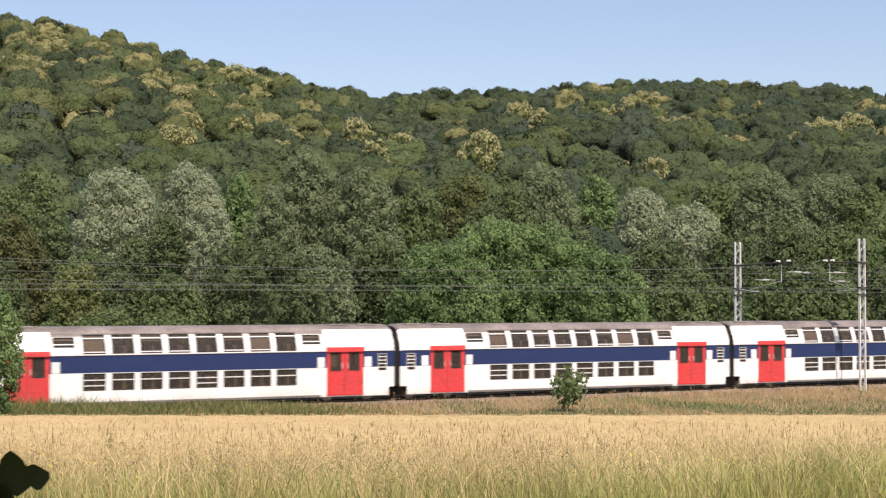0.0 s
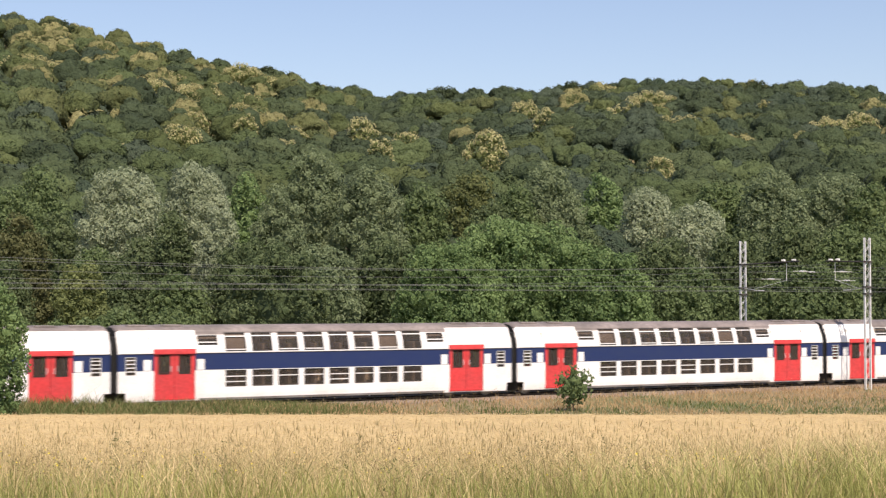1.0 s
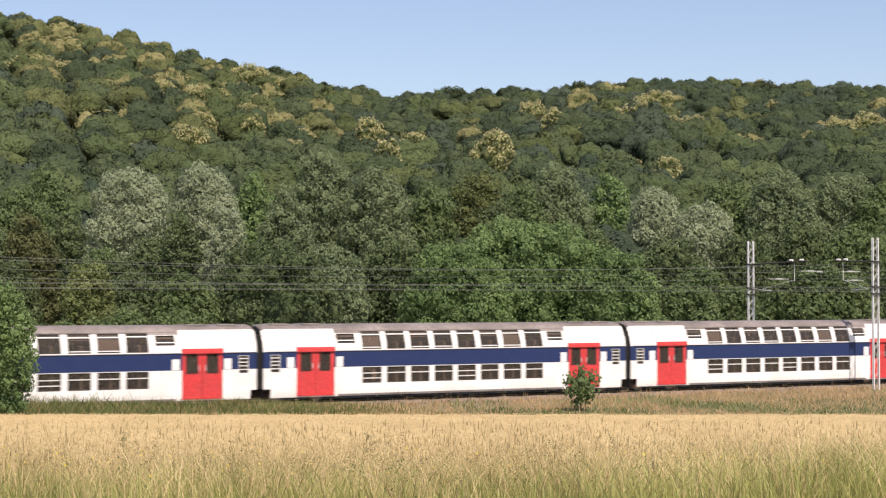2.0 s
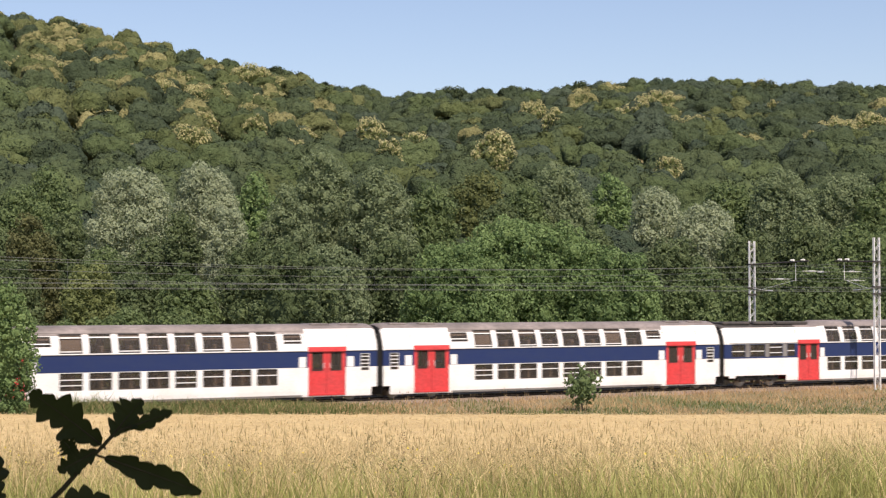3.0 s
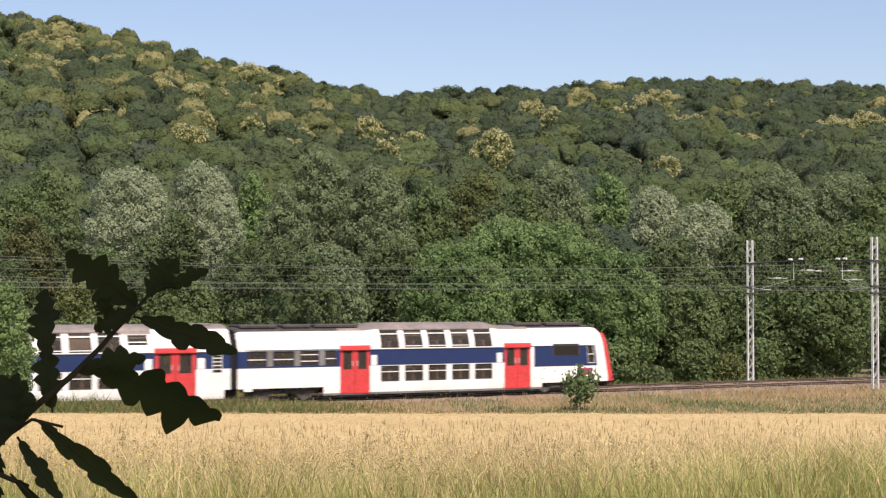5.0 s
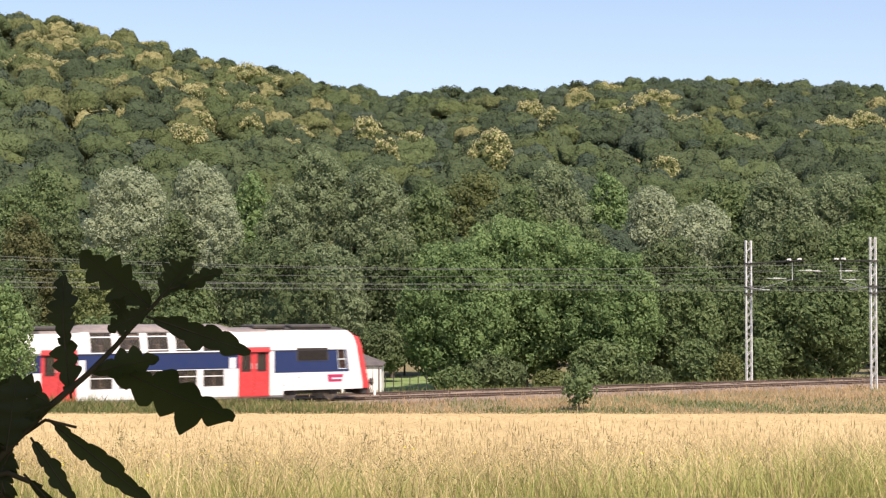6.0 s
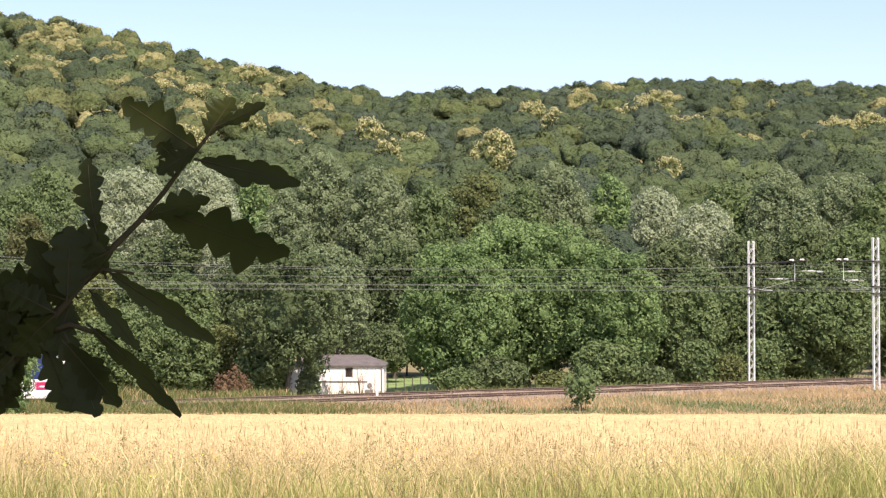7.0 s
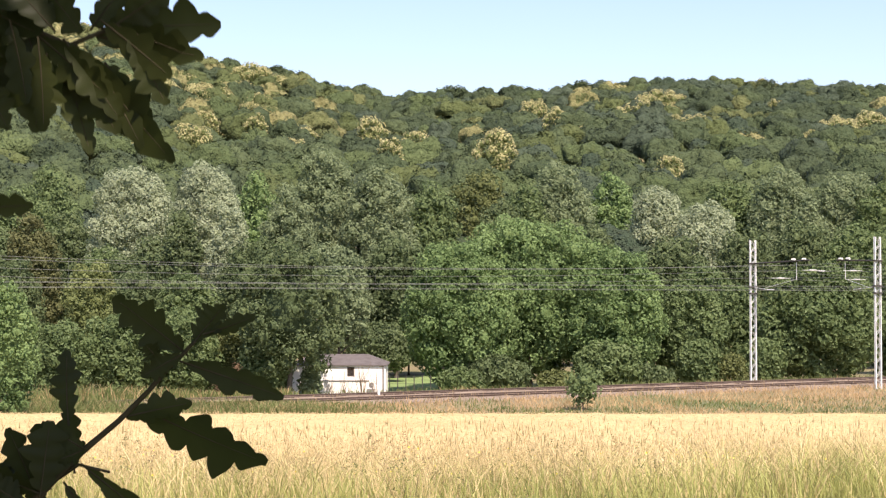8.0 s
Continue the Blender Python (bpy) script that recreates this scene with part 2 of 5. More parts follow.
def tube(pts, radii, seg=7):
    """Corners and faces of one bent, tapered tube."""
    v, f = [], []
    n = len(pts)
    for i, p in enumerate(pts):
        d = (pts[min(i + 1, n - 1)] - pts[max(i - 1, 0)]).normalized()
        a = d.orthogonal().normalized() if i == 0 else (a - d * a.dot(d)).normalized()
        b = d.cross(a)
        v += [p + (a * math.cos(k * math.tau / seg) + b * math.sin(k * math.tau / seg)) * radii[i] for k in range(seg)]
    for i in range(n - 1):
        for k in range(seg):
            q, r = i * seg + k, i * seg + (k + 1) % seg
            f.append([q, r, r + seg, q + seg])
    f += [list(range(seg))[::-1], list(range((n - 1) * seg, n * seg))]
    return v, f


def empty(name, m, label, category, group=""):
    ob = new(name)
    ob.empty_display_size = 0.3
    ob.matrix_basis = m
    return tagged(ob, label, category, group)


# ---- the lie of the land ----
TRACK0 = Vector((-16.73, 83.5))
ALONG = Vector((0.8704, 0.4924))
ACROSS = Vector((-0.4924, 0.8704))
TRACK_ANGLE = math.degrees(math.atan2(0.4924, 0.8704))
RIDGE_X = np.array([-3000, -900, -300, 0, 120, 250, 320, 420, 500, 600, 700, 800, 900, 1000, 1100, 1250, 1350, 1480, 1568, 1900, 3000, 5000])
RIDGE_Y = np.array([120, 40, 0, 8, 34, 58, 84, 104, 118, 144, 163, 152, 152, 146, 136, 134, 142, 144, 151, 170, 190, 230])
RIDGE = 620.0


def on_track(s, q, z=0.0):
    """World place from metres along the train's side line, metres behind it, and height over the rails."""
    return Vector((*(TRACK0 + ALONG * s + ACROSS * q), z))


def smooth01(t):
    t = np.clip(t, 0, 1)
    return t * t * (3 - 2 * t)


def ground_z(x, y):
    x, y = np.asarray(x, float), np.asarray(y, float)
    q = (x - TRACK0.x) * ACROSS.x + (y - TRACK0.y) * ACROSS.y
    near = np.interp(y, (-60, 0, 25, 30.5, 34, 38.5, 46), (4.1, 3.85, 2.45, 2.12, 1.62, 0.7, -0.14))
    meadow = -0.14 - 0.3 * smooth01((y - 68) / 6)
    z = np.where(y < 66, near, meadow)
    bank = smooth01((q + 4.5) / 2.8)
    z = np.where(y > 60, z * (1 - bank) + (-0.24) * bank, z)
    z = z - 1.2 * smooth01((q - 9.5) / 8) * (y > 60)
    u = 784 + 2880 * x / np.maximum(y, 60)
    top = EYE + (534 - np.interp(u, RIDGE_X, RIDGE_Y)) / 2880 * RIDGE - 13.5
    rise = np.clip((y - 185) / (RIDGE - 185), 0, None)
    h = np.where(rise < 1, rise ** 1.12, 1 - 0.12 * np.clip(rise - 1, 0, 4))
    return np.where(y > 185, z + h * (top + 1.5), z)


def gz(x, y):
    return float(ground_z(x, y))


def seen(x, y):
    """The X at depth y that lies straight behind the column x of the view in its resting direction."""
    return (x - 784) / 2880 * y


ys = np.concatenate([np.arange(-60, 30, 6), np.arange(30, 140, 1.5), np.arange(140, 700, 8), np.array([720, 780, 860, 1000, 1300, 1800, 2600, 4000])])
xs = np.concatenate([-np.geomspace(60, 3500, 26)[::-1], np.arange(-58, 80, 2.0), np.geomspace(80, 3500, 26)])
gx, gy = np.meshgrid(xs, ys)
gv = np.stack([gx, gy, ground_z(gx, gy)], -1).reshape(-1, 3)
nx, ny = len(xs), len(ys)
ii = np.arange(nx * ny).reshape(ny, nx)
gf = np.stack([ii[:-1, :-1], ii[:-1, 1:], ii[1:, 1:], ii[1:, :-1]], -1).reshape(-1, 4)
ground = tagged(link_mesh("ground", gv, gf, EARTH, smooth=True), "grassy earth ground rising from a valley to a wooded hill", "ground", kind="structure")


# ---- blades and leaves ----
def blades(rng, px, py, pz, h, w, lean, face=0.5):
    """Tapered bent blades as two quads and a tip each: arrays of places, heights, widths and leans."""
    n = len(px)
    a = rng.uniform(0, 2 * np.pi, n)
    la = rng.uniform(0, 2 * np.pi, n)
    dx, dy = np.cos(a) * w / 2, np.sin(a) * w / 2 * face
    lx, ly = np.cos(la) * lean * h, np.sin(la) * lean * h
    base = np.stack([px, py, pz], -1)
    side = np.stack([dx, dy, np.zeros(n)], -1)
    mid = base + np.stack([lx * 0.35, ly * 0.35, h * 0.6], -1)
    tip = base + np.stack([lx, ly, h], -1)
    v = np.stack([base - side, base + side, mid + side * 0.8, mid - side * 0.8, tip], 1).reshape(-1, 3)
    k = np.arange(n)[:, None] * 5
    return v, (k + np.array([0, 1, 2, 3]), k + np.array([3, 2, 4])), tip


def ears(rng, tip, length, width, droop):
    """A seed head on each tip: a four-sided spindle."""
    n = len(tip)
    la = rng.uniform(0, 2 * np.pi, n)
    d = np.stack([np.cos(la) * droop, np.sin(la) * droop, 1 - droop], -1) * length[:, None]
    w = width[:, None]
    ex, ey = np.array([1.0, 0, 0]) * w, np.array([0, 1.0, 0]) * w
    mid = tip + d * 0.4
    v = np.stack([tip, mid + ex, mid + ey, mid - ex, mid - ey, tip + d], 1).reshape(-1, 3)
    k = np.arange(n)[:, None, None] * 6
    f = (k + np.array([[0, 2, 1], [0, 3, 2], [0, 4, 3], [0, 1, 4], [5, 1, 2], [5, 2, 3], [5, 3, 4], [5, 4, 1]])[None]).reshape(-1, 3)
    return v, (f,)


def join(sets, mats=None):
    """Joins (verts, face arrays) sets; with a material number for each set, gives the faces' numbers too."""
    vs, fs, ms, o = [], [], [], 0
    for i, (v, faces) in enumerate(sets):
        vs.append(v)
        for f in faces:
            fs.append(f + o)
            ms.append(np.full(len(f), mats[i] if mats else 0))
        o += len(v)
    return np.concatenate(vs), tuple(fs), np.concatenate(ms)


ICO = None


def ico_points():
    global ICO
    if ICO is None:
        b = bmesh.new()
        bmesh.ops.create_icosphere(b, subdivisions=1, radius=1)
        ICO = (np.array([v.co[:] for v in b.verts]), np.array([[v.index for v in f.verts] for f in b.faces]))
        b.free()
    return ICO


def leaf_quads(rng, c, nrm, size, wild=0.7, slim=0.6):
    n = len(c)
    nn = nrm + rng.normal(0, wild, (n, 3))
    nn /= np.linalg.norm(nn, axis=1)[:, None] + 1e-9
    t = np.cross(nn, rng.normal(0, 1, (n, 3)))
    t /= np.linalg.norm(t, axis=1)[:, None] + 1e-9
    b = np.cross(nn, t)
    s = (size * rng.uniform(0.6, 1.35, n))[:, None]
    fold = nn * s * 0.22
    v = np.stack([c - t * s, c - b * s * slim + fold, c + t * s * 0.9 - fold, c + b * s * slim + fold], 1).reshape(-1, 3)
    return v, np.arange(n * 4).reshape(n, 4)


def crown(rng, a, b, c, leaf, lobes=14, cover=1.5, lobe=0.42, low=-0.75, slim=0.6, wild=0.38):
    """A crown in the half-axes a, b, c round the origin: uneven lobes, each with leaves on and in its skin, and a rough inner mass.
    Returns leaf and core arrays."""
    ax = np.array([a, b, c])
    mean = (a * b * c) ** (1 / 3)
    size = lobe * min(mean, 1.15 * a)
    cen, rad = [], []
    tries, apart = 0, size * 1.02
    while len(cen) < lobes * 1.6 and tries < 2500:
        tries += 1
        d = rng.normal(0, 1, 3)
        d /= np.linalg.norm(d)
        if d[2] < low:
            continue
        r = size * rng.uniform(0.72, 1.22)
        p = d * np.maximum(ax - r, 0.1 * ax) * rng.uniform(0.84, 1.10)
        if all(np.linalg.norm(p - q) > apart for q in cen):
            cen.append(p)
            rad.append(r)
    cen, rad = np.array(cen), np.array(rad)
    lv, ln = [], []
    for p, r in zip(cen, rad):
        n = max(12, int(cover * 4 * math.pi * r ** 2 / (leaf * leaf * 2.2 * slim / 0.6)))
        d = rng.normal(0, 1, (n, 3))
        d /= np.linalg.norm(d, axis=1)[:, None]
        k = rng.uniform(0, 6.28, 6)
        clump = np.sin(d[:, 0] * 6 + k[0]) * np.sin(d[:, 1] * 6 + k[1]) + np.sin(d[:, 2] * 7 + k[2]) * np.sin((d[:, 0] + d[:, 1]) * 5 + k[3]) + np.sin(d[:, 2] * 11 + d[:, 0] * 9 + k[4]) * 0.7
        pt = p + d * (r * (0.95 + 0.12 * clump) * rng.uniform(0.86, 1.05, n))[:, None]
        inside = np.linalg.norm(pt / ax, axis=1) < 0.62
        for p2, r2 in zip(cen, rad):
            inside |= np.linalg.norm(pt - p2, axis=1) < r2 * 0.72
        keep = ~inside & (pt[:, 2] > (low - 0.2) * c)
        lv.append(pt[keep])
        ln.append(d[keep])
    outer = sum(len(p) for p in lv)
    # a looser inner skin behind the lobes
    n = int(0.5 * cover * 4 * math.pi * (0.68 * mean) ** 2 / (leaf * leaf * 2.2 * slim / 0.6))
    d = rng.normal(0, 1, (n, 3))
    d /= np.linalg.norm(d, axis=1)[:, None]
    d = d[d[:, 2] > low]
    lv.append(d * ax * 0.68)
    ln.append(d)
    lv, ln = np.concatenate(lv), np.concatenate(ln)
    ln /= np.linalg.norm(ln, axis=1)[:, None]
    flower = np.concatenate([(ln[:, 2] + rng.normal(0, 0.16, len(ln)) > -0.2)[:outer], np.zeros(len(ln) - outer, dtype=bool)])
    v, f = leaf_quads(rng, lv, ln, leaf, wild, slim)
    iv, jf = ico_points()
    cv = np.concatenate([iv * ax * 0.55 * rng.uniform(0.92, 1.06, (len(iv), 1))] + [p + iv * r * 0.52 * rng.uniform(0.9, 1.08, (len(iv), 1)) for p, r in zip(cen, rad)])
    cf = np.concatenate([jf + k * len(iv) for k in range(len(cen) + 1)])
    return v, f, cv, cf, flower


def crown_faces(v, f, cv, cf):
    return np.concatenate([v, cv]), (f, cf + len(v))


def limbs(rng, h, r, spread, n=6, bare=0.3):
    """A tapered, slightly bent trunk with rising limbs, base at the origin."""
    b = bmesh.new()
    p = Vector((0, 0, -0.3))
    steps = 5
    pts = [p]
    for i in range(steps):
        p = p + Vector((rng.normal(0, 0.03) * h / steps, rng.normal(0, 0.03) * h / steps, h / steps))
        pts.append(p)
    for i in range(steps):
        rod(b, pts[i], pts[i + 1], r * (1.15 - i * 0.19), r * (1.15 - (i + 1) * 0.19), 9)
    for i in range(n):
        k = rng.uniform(bare, 0.85)
        j = min(int(k * steps), steps - 1)
        st = pts[j].lerp(pts[j + 1], k * steps - j)
        an = i * 2.4 + rng.uniform(-0.4, 0.4)
        e = st + Vector((math.cos(an), math.sin(an), rng.uniform(0.5, 0.9))) * spread * rng.uniform(0.5, 0.9)
        rod(b, st, e, r * 0.4, r * 0.08, 6)
    return b


def tree(name, x, y, top, width, leaf, mat, label, seed, depth=None, clear=0.12, lobes=16, cover=1.5, lobe=0.42, low=-0.75, slim=0.6, category="tree",
         group="", foot=None, wild=0.38, bloom=None):
    """A tree at (x, y) whose crown ends at the height top."""
    rng = np.random.default_rng(seed)
    z = gz(x, y) if foot is None else foot
    t = tagged(new(name), label, category, group)
    t.empty_display_size = 0.5
    t.matrix_basis = pose(x, y, z)
    h = top - z
    c = h * (1 - clear) / 2
    cz = h - c
    v, f, cv, cf, flower = crown(rng, width / 2, (depth or width * 0.8) / 2, c, leaf, lobes, cover, lobe, low, slim, wild)
    vv, ff = crown_faces(v, f, cv, cf)
    vv = vv + np.array([0, 0, cz])
    part("trunk", limbs(rng, h * 0.72, max(0.05, h * 0.018), width * 0.4), BARK, t)
    if bloom:
        # blossom on the upper, outer side of every lobe
        link_mesh("crown", vv, ff, [mat, bloom], t, index=np.concatenate([flower.astype(np.int8), np.zeros(len(cf), dtype=np.int8)]))
    else:
        link_mesh("crown", vv, ff, mat, t)
    return t


# ---- far woods ----
def dome(rng, around=27, up=12):
    """A rounded crown of about unit size: the outer skin of many lobes, with a ragged fringe of leaves."""
    az = np.linspace(0, math.tau, around, endpoint=False)
    el = np.linspace(-0.40, 1.50, up)
    d = np.stack([np.cos(el)[:, None] * np.cos(az), np.cos(el)[:, None] * np.sin(az), np.broadcast_to(np.sin(el)[:, None], (up, around))], -1).reshape(-1, 3)
    d = np.concatenate([d + rng.normal(0, 0.02, d.shape), [[0, 0, 1.0]]])
    d /= np.linalg.norm(d, axis=1)[:, None]
    reach = np.full(len(d), 0.60)
    flat = rng.uniform(0.75, 1.0)
    for i in range(44):
        p = rng.normal(0, 1, 3)
        p[2] = abs(p[2]) - 0.35
        p *= rng.uniform(0.62, 0.82) / np.linalg.norm(p) * np.array([1, 1, flat])
        r = rng.uniform(0.17, 0.33)
        along = d @ p
        disc = along ** 2 - (p @ p - r * r)
        reach = np.maximum(reach, np.where(disc > 0, along + np.sqrt(np.maximum(disc, 0)), 0))
    k = rng.uniform(0, 6.28, 4)
    reach = reach * (1 + 0.035 * np.sin(d[:, 0] * 13 + k[0]) * np.sin(d[:, 1] * 14 + k[1]) + 0.03 * np.sin(d[:, 2] * 17 + k[2] + 5 * d[:, 0])) + rng.normal(0, 0.012, len(d))
    v = d * reach[:, None]
    g = np.arange(up * around).reshape(up, around)
    n = np.roll(g, -1, 1)
    quads = np.stack([g[:-1], n[:-1], n[1:], g[1:]], -1).reshape(-1, 4)
    tris = np.stack([g[-1], n[-1], np.full(around, up * around)], -1)
    n = 620
    pick = rng.integers(0, len(d) - 1, n)
    out = d[pick] + rng.normal(0, 0.10, (n, 3))
    fv, _ = leaf_quads(rng, out * (np.linalg.norm(v[pick], axis=1) / np.linalg.norm(out, axis=1) * rng.uniform(0.995, 1.04, n))[:, None], out, np.full(n, 0.055), 0.25, 0.75)
    fv = fv.reshape(-1, 4, 3)[:, :3].reshape(-1, 3)
    tris = np.concatenate([tris, np.arange(len(fv)).reshape(-1, 3) + len(v)])
    v = np.concatenate([v, fv])
    a, b, c = (v[quads[:, i]] for i in (0, 1, 3))
    nz = np.cross(b - a, c - a)
    nz = nz[:, 2] / (np.linalg.norm(nz, axis=1) + 1e-9)
    return v, quads, tris, nz + rng.normal(0, 0.2, len(nz)) > 0.05


def far_woods():
    rng = np.random.default_rng(11)
    kinds = [dome(np.random.default_rng(100 + k)) for k in range(12)]
    vs, fs, ts, ms, mt, o = [], [], [], [], [], 0
    y = 196.0
    while y < 645:
        step = 9.6 + (min(y, 520) - 196) * 0.005
        half = y * 0.285 + 9
        for x in np.arange(-half, half, step * 1.15):
            px, py = x + rng.uniform(-3.4, 3.4), y + rng.uniform(-3.4, 3.4)
            rr = rng.uniform(5.0, 7.8)
            hh = rng.uniform(11.0, 15.8) if y < 540 else rng.uniform(12.2, 14.6)
            v, f, t, fl = kinds[rng.integers(len(kinds))]
            an = rng.uniform(0, 6.28)
            ca, sa = math.cos(an), math.sin(an)
            p = v * np.array([rr, rr, rr * rng.uniform(0.85, 1.2)])
            p = np.stack([p[:, 0] * ca - p[:, 1] * sa + px, p[:, 0] * sa + p[:, 1] * ca + py, p[:, 2] - p[:, 2].max() + gz(px, py) + hh], -1)
            vs.append(p.astype(np.float32))
            fs.append((f + o).astype(np.int32))
            ts.append((t + o).astype(np.int32))
            u = 784 + 2880 * px / py
            if y < 385:
                wts = (0.20, 0.14, 0.32, 0.24, 0.08, 0.02, 0.0)
            elif u < 600:
                wts = (0.14, 0.05, 0.18, 0.08, 0.14, 0.19, 0.22)
            else:
                wts = (0.34, 0.22, 0.20, 0.05, 0.08, 0.07, 0.04)
            kind = rng.choice(7, p=wts)
            base = 5 if kind == 6 else kind
            ms.append(np.where(fl, kind, base).astype(np.int8))
            mt.append(np.where(rng.uniform(0, 1, len(t)) < 0.6, kind, base).astype(np.int8))
            o += len(v)
        y += step
    v, f, t = np.concatenate(vs), np.concatenate(fs), np.concatenate(ts)
    tagged(link_mesh("far_woods", v, (f, t), HILL, index=np.concatenate(ms + mt), smooth=True), "dense mixed broadleaf woodland covering the whole hillside", "woodland", kind="stuff")


far_woods()


# chestnuts in blossom on the hill: column, height of the crown's top in the view, width, depth
def chestnuts():
    spots = [(876, 226, 88, 330), (655, 203, 70, 390), (330, 215, 95, 360), (450, 200, 50, 390), (232, 248, 62, 340), (40, 180, 110, 400), (170, 165, 80, 420),
             (60, 95, 120, 480), (275, 135, 90, 470), (360, 150, 110, 470), (735, 230, 80, 380), (985, 190, 60, 450), (945, 172, 60, 480), (1130, 175, 90, 480),
             (1170, 158, 100, 520), (1230, 200, 60, 430), (1185, 270, 60, 320), (1480, 205, 90, 440), (1430, 230, 60, 410), (1540, 195, 80, 450), (690, 245, 60, 360), (440, 110, 90, 560)]
    rng = np.random.default_rng(21)
    for _ in range(14):
        # further ones, mostly where the hill is highest
        y = rng.uniform(360, 570)
        cx = rng.uniform(0, 560) if rng.uniform() < 0.6 else rng.uniform(900, 1568)
        z = gz(seen(cx, y), y) + 13.5
        spots.append((cx, 534 - (z - EYE) * 2880 / y, rng.uniform(45, 95), y))
    for cx, cy, w, y, k in ((491, 115, 44, 606, 1), (1030, 140, 44, 612, 2), (800, 151, 70, 610, 3), (110, 30, 80, 600, 4), (1350, 141, 90, 610, 5)):
        x = seen(cx, y)
        tree("ridge_tree", x, y, EYE + (534 - cy) / 2880 * y, w / 2880 * y, 0.36, HILL[2], "dark green oak standing out on the ridge line", 400 + k, clear=0.25, lobes=30, lobe=0.26, cover=0.9,
             group="trees on the ridge")
    for i, (cx, cy, w, y) in enumerate(spots):
        x = seen(cx, y)
        top = EYE + (534 - cy) / 2880 * y
        tree("chestnut_tree", x, y, top, w / 2880 * y, 0.29, G_YELLOW, "sweet chestnut tree covered in cream-yellow blossom on the wooded hillside", 200 + i,
             depth=w / 2880 * y * 0.8, clear=0.3, lobes=26, lobe=0.26, cover=0.65, wild=0.2, group="chestnuts in blossom", bloom=G_CREAM, foot=min(gz(x, y), top - 9))


chestnuts()


# ---- trees of the valley ----
def feature(name, cx, cy, wpx, y, mat, label, seed, **kw):
    leaf = kw.pop("leaf", 3.4)
    return tree(name, seen(cx, y), y, EYE + (534 - cy) / 2880 * y, wpx / 2880 * y, leaf / 2880 * y, mat, label, seed, **kw)


def valley_trees():
    W = "silver-grey willow tree with a rounded, feathery crown"
    feature("willow_tree", 232, 298, 165, 165, G_SILVER, W, 1, leaf=2.5, lobes=44, clear=0.2, lobe=0.26)
    feature("willow_tree", 362, 290, 140, 172, G_SILVER, W, 2, leaf=2.5, lobes=40, clear=0.25, lobe=0.26)
    feature("willow_tree", 405, 368, 90, 146, G_SILVER, W, 3, leaf=2.5, lobes=34, lobe=0.28, clear=0.2)
    feature("willow_tree", 345, 450, 60, 150, G_SILVER, W, 4, leaf=2.5, lobes=10)
    feature("willow_tree", 1160, 334, 120, 190, G_SILVER, W, 5, leaf=2.6, lobes=36, lobe=0.28, clear=0.3)
    feature("willow_tree", 1250, 358, 130, 185, G_SILVER, W, 6, leaf=2.6, lobes=36, lobe=0.28, clear=0.3)
    feature("willow_tree", 1430, 352, 70, 195, G_GREY, W, 7, lobes=14, clear=0.3)
    P = "tall grey-green poplar with an uneven glossy crown"
    feature("poplar_tree", 575, 268, 165, 160, G_GREY, P, 10, lobes=56, lobe=0.22, leaf=2.6, cover=1.0, clear=0.1)
    feature("poplar_tree", 668, 285, 150, 156, G_GREY, P, 11, lobes=56, lobe=0.22, leaf=2.6, cover=1.0, clear=0.1)
    feature("poplar_tree", 510, 335, 120, 150, G_GREY, P, 12, lobes=44, lobe=0.26, leaf=2.6, cover=1.0)
    feature("poplar_tree", 990, 290, 130, 200, G_GREY, P, 13, lobes=44, lobe=0.26, leaf=2.6, cover=1.0)
    feature("poplar_tree", 1385, 300, 140, 205, G_GREY, P, 14, lobes=44, lobe=0.26, leaf=2.6, cover=1.0)
    feature("poplar_tree", 1500, 300, 150, 205, G_GREY, P, 15, lobes=44, lobe=0.26, leaf=2.6, cover=1.0)
    A = "broadleaf tree with a dense green crown in the valley wood"
    back = [(40, 330, 130, 190, G_MID), (120, 380, 110, 180, G_DARK), (845, 300, 130, 200, G_OLIVE), (760, 330, 130, 185, G_MID), (890, 360, 130, 180, G_DARK), (1080, 310, 110, 210, G_LIGHT),
            (90, 300, 120, 200, G_MID), (450, 310, 100, 190, G_LIGHT), (1290, 320, 120, 210, G_MID), (-60, 330, 120, 200, G_MID), (930, 330, 110, 195, G_MID), (1560, 330, 120, 200, G_MID)]
    front = [(-20, 400, 140, 170, G_DARK), (55, 380, 110, 150, G_BROWN), (1040, 400, 140, 170, G_DARK), (1190, 420, 150, 160, G_DARK), (1320, 400, 130, 165, G_DARK), (1420, 390, 150, 170, G_DARK),
             (1520, 400, 170, 165, G_MID), (1600, 380, 150, 170, G_MID), (280, 420, 150, 150, G_DARK), (450, 420, 140, 140, G_DARK), (700, 420, 150, 145, G_DARK), (330, 480, 130, 135, G_MID),
             (240, 480, 130, 138, G_DARK), (780, 440, 120, 150, G_DARK), (1240, 470, 130, 140, G_MID), (1310, 500, 100, 135, G_MID), (20, 460, 120, 140, G_DARK), (1640, 430, 140, 150, G_DARK),
             (590, 430, 140, 140, G_GREY), (180, 440, 120, 150, G_MID), (722, 560, 150, 150, G_DARK), (672, 570, 110, 138, G_DARK), (210, 452, 120, 148, G_DARK), (322, 366, 84, 148, G_DARK)]
    for i, (cx, cy, w, y, mat) in enumerate(back + front):
        feature("broadleaf_tree", cx, cy, w, y, mat, A, 30 + i, lobes=44, lobe=0.26, clear=0.05, cover=1.0, group="trees of the valley wood")
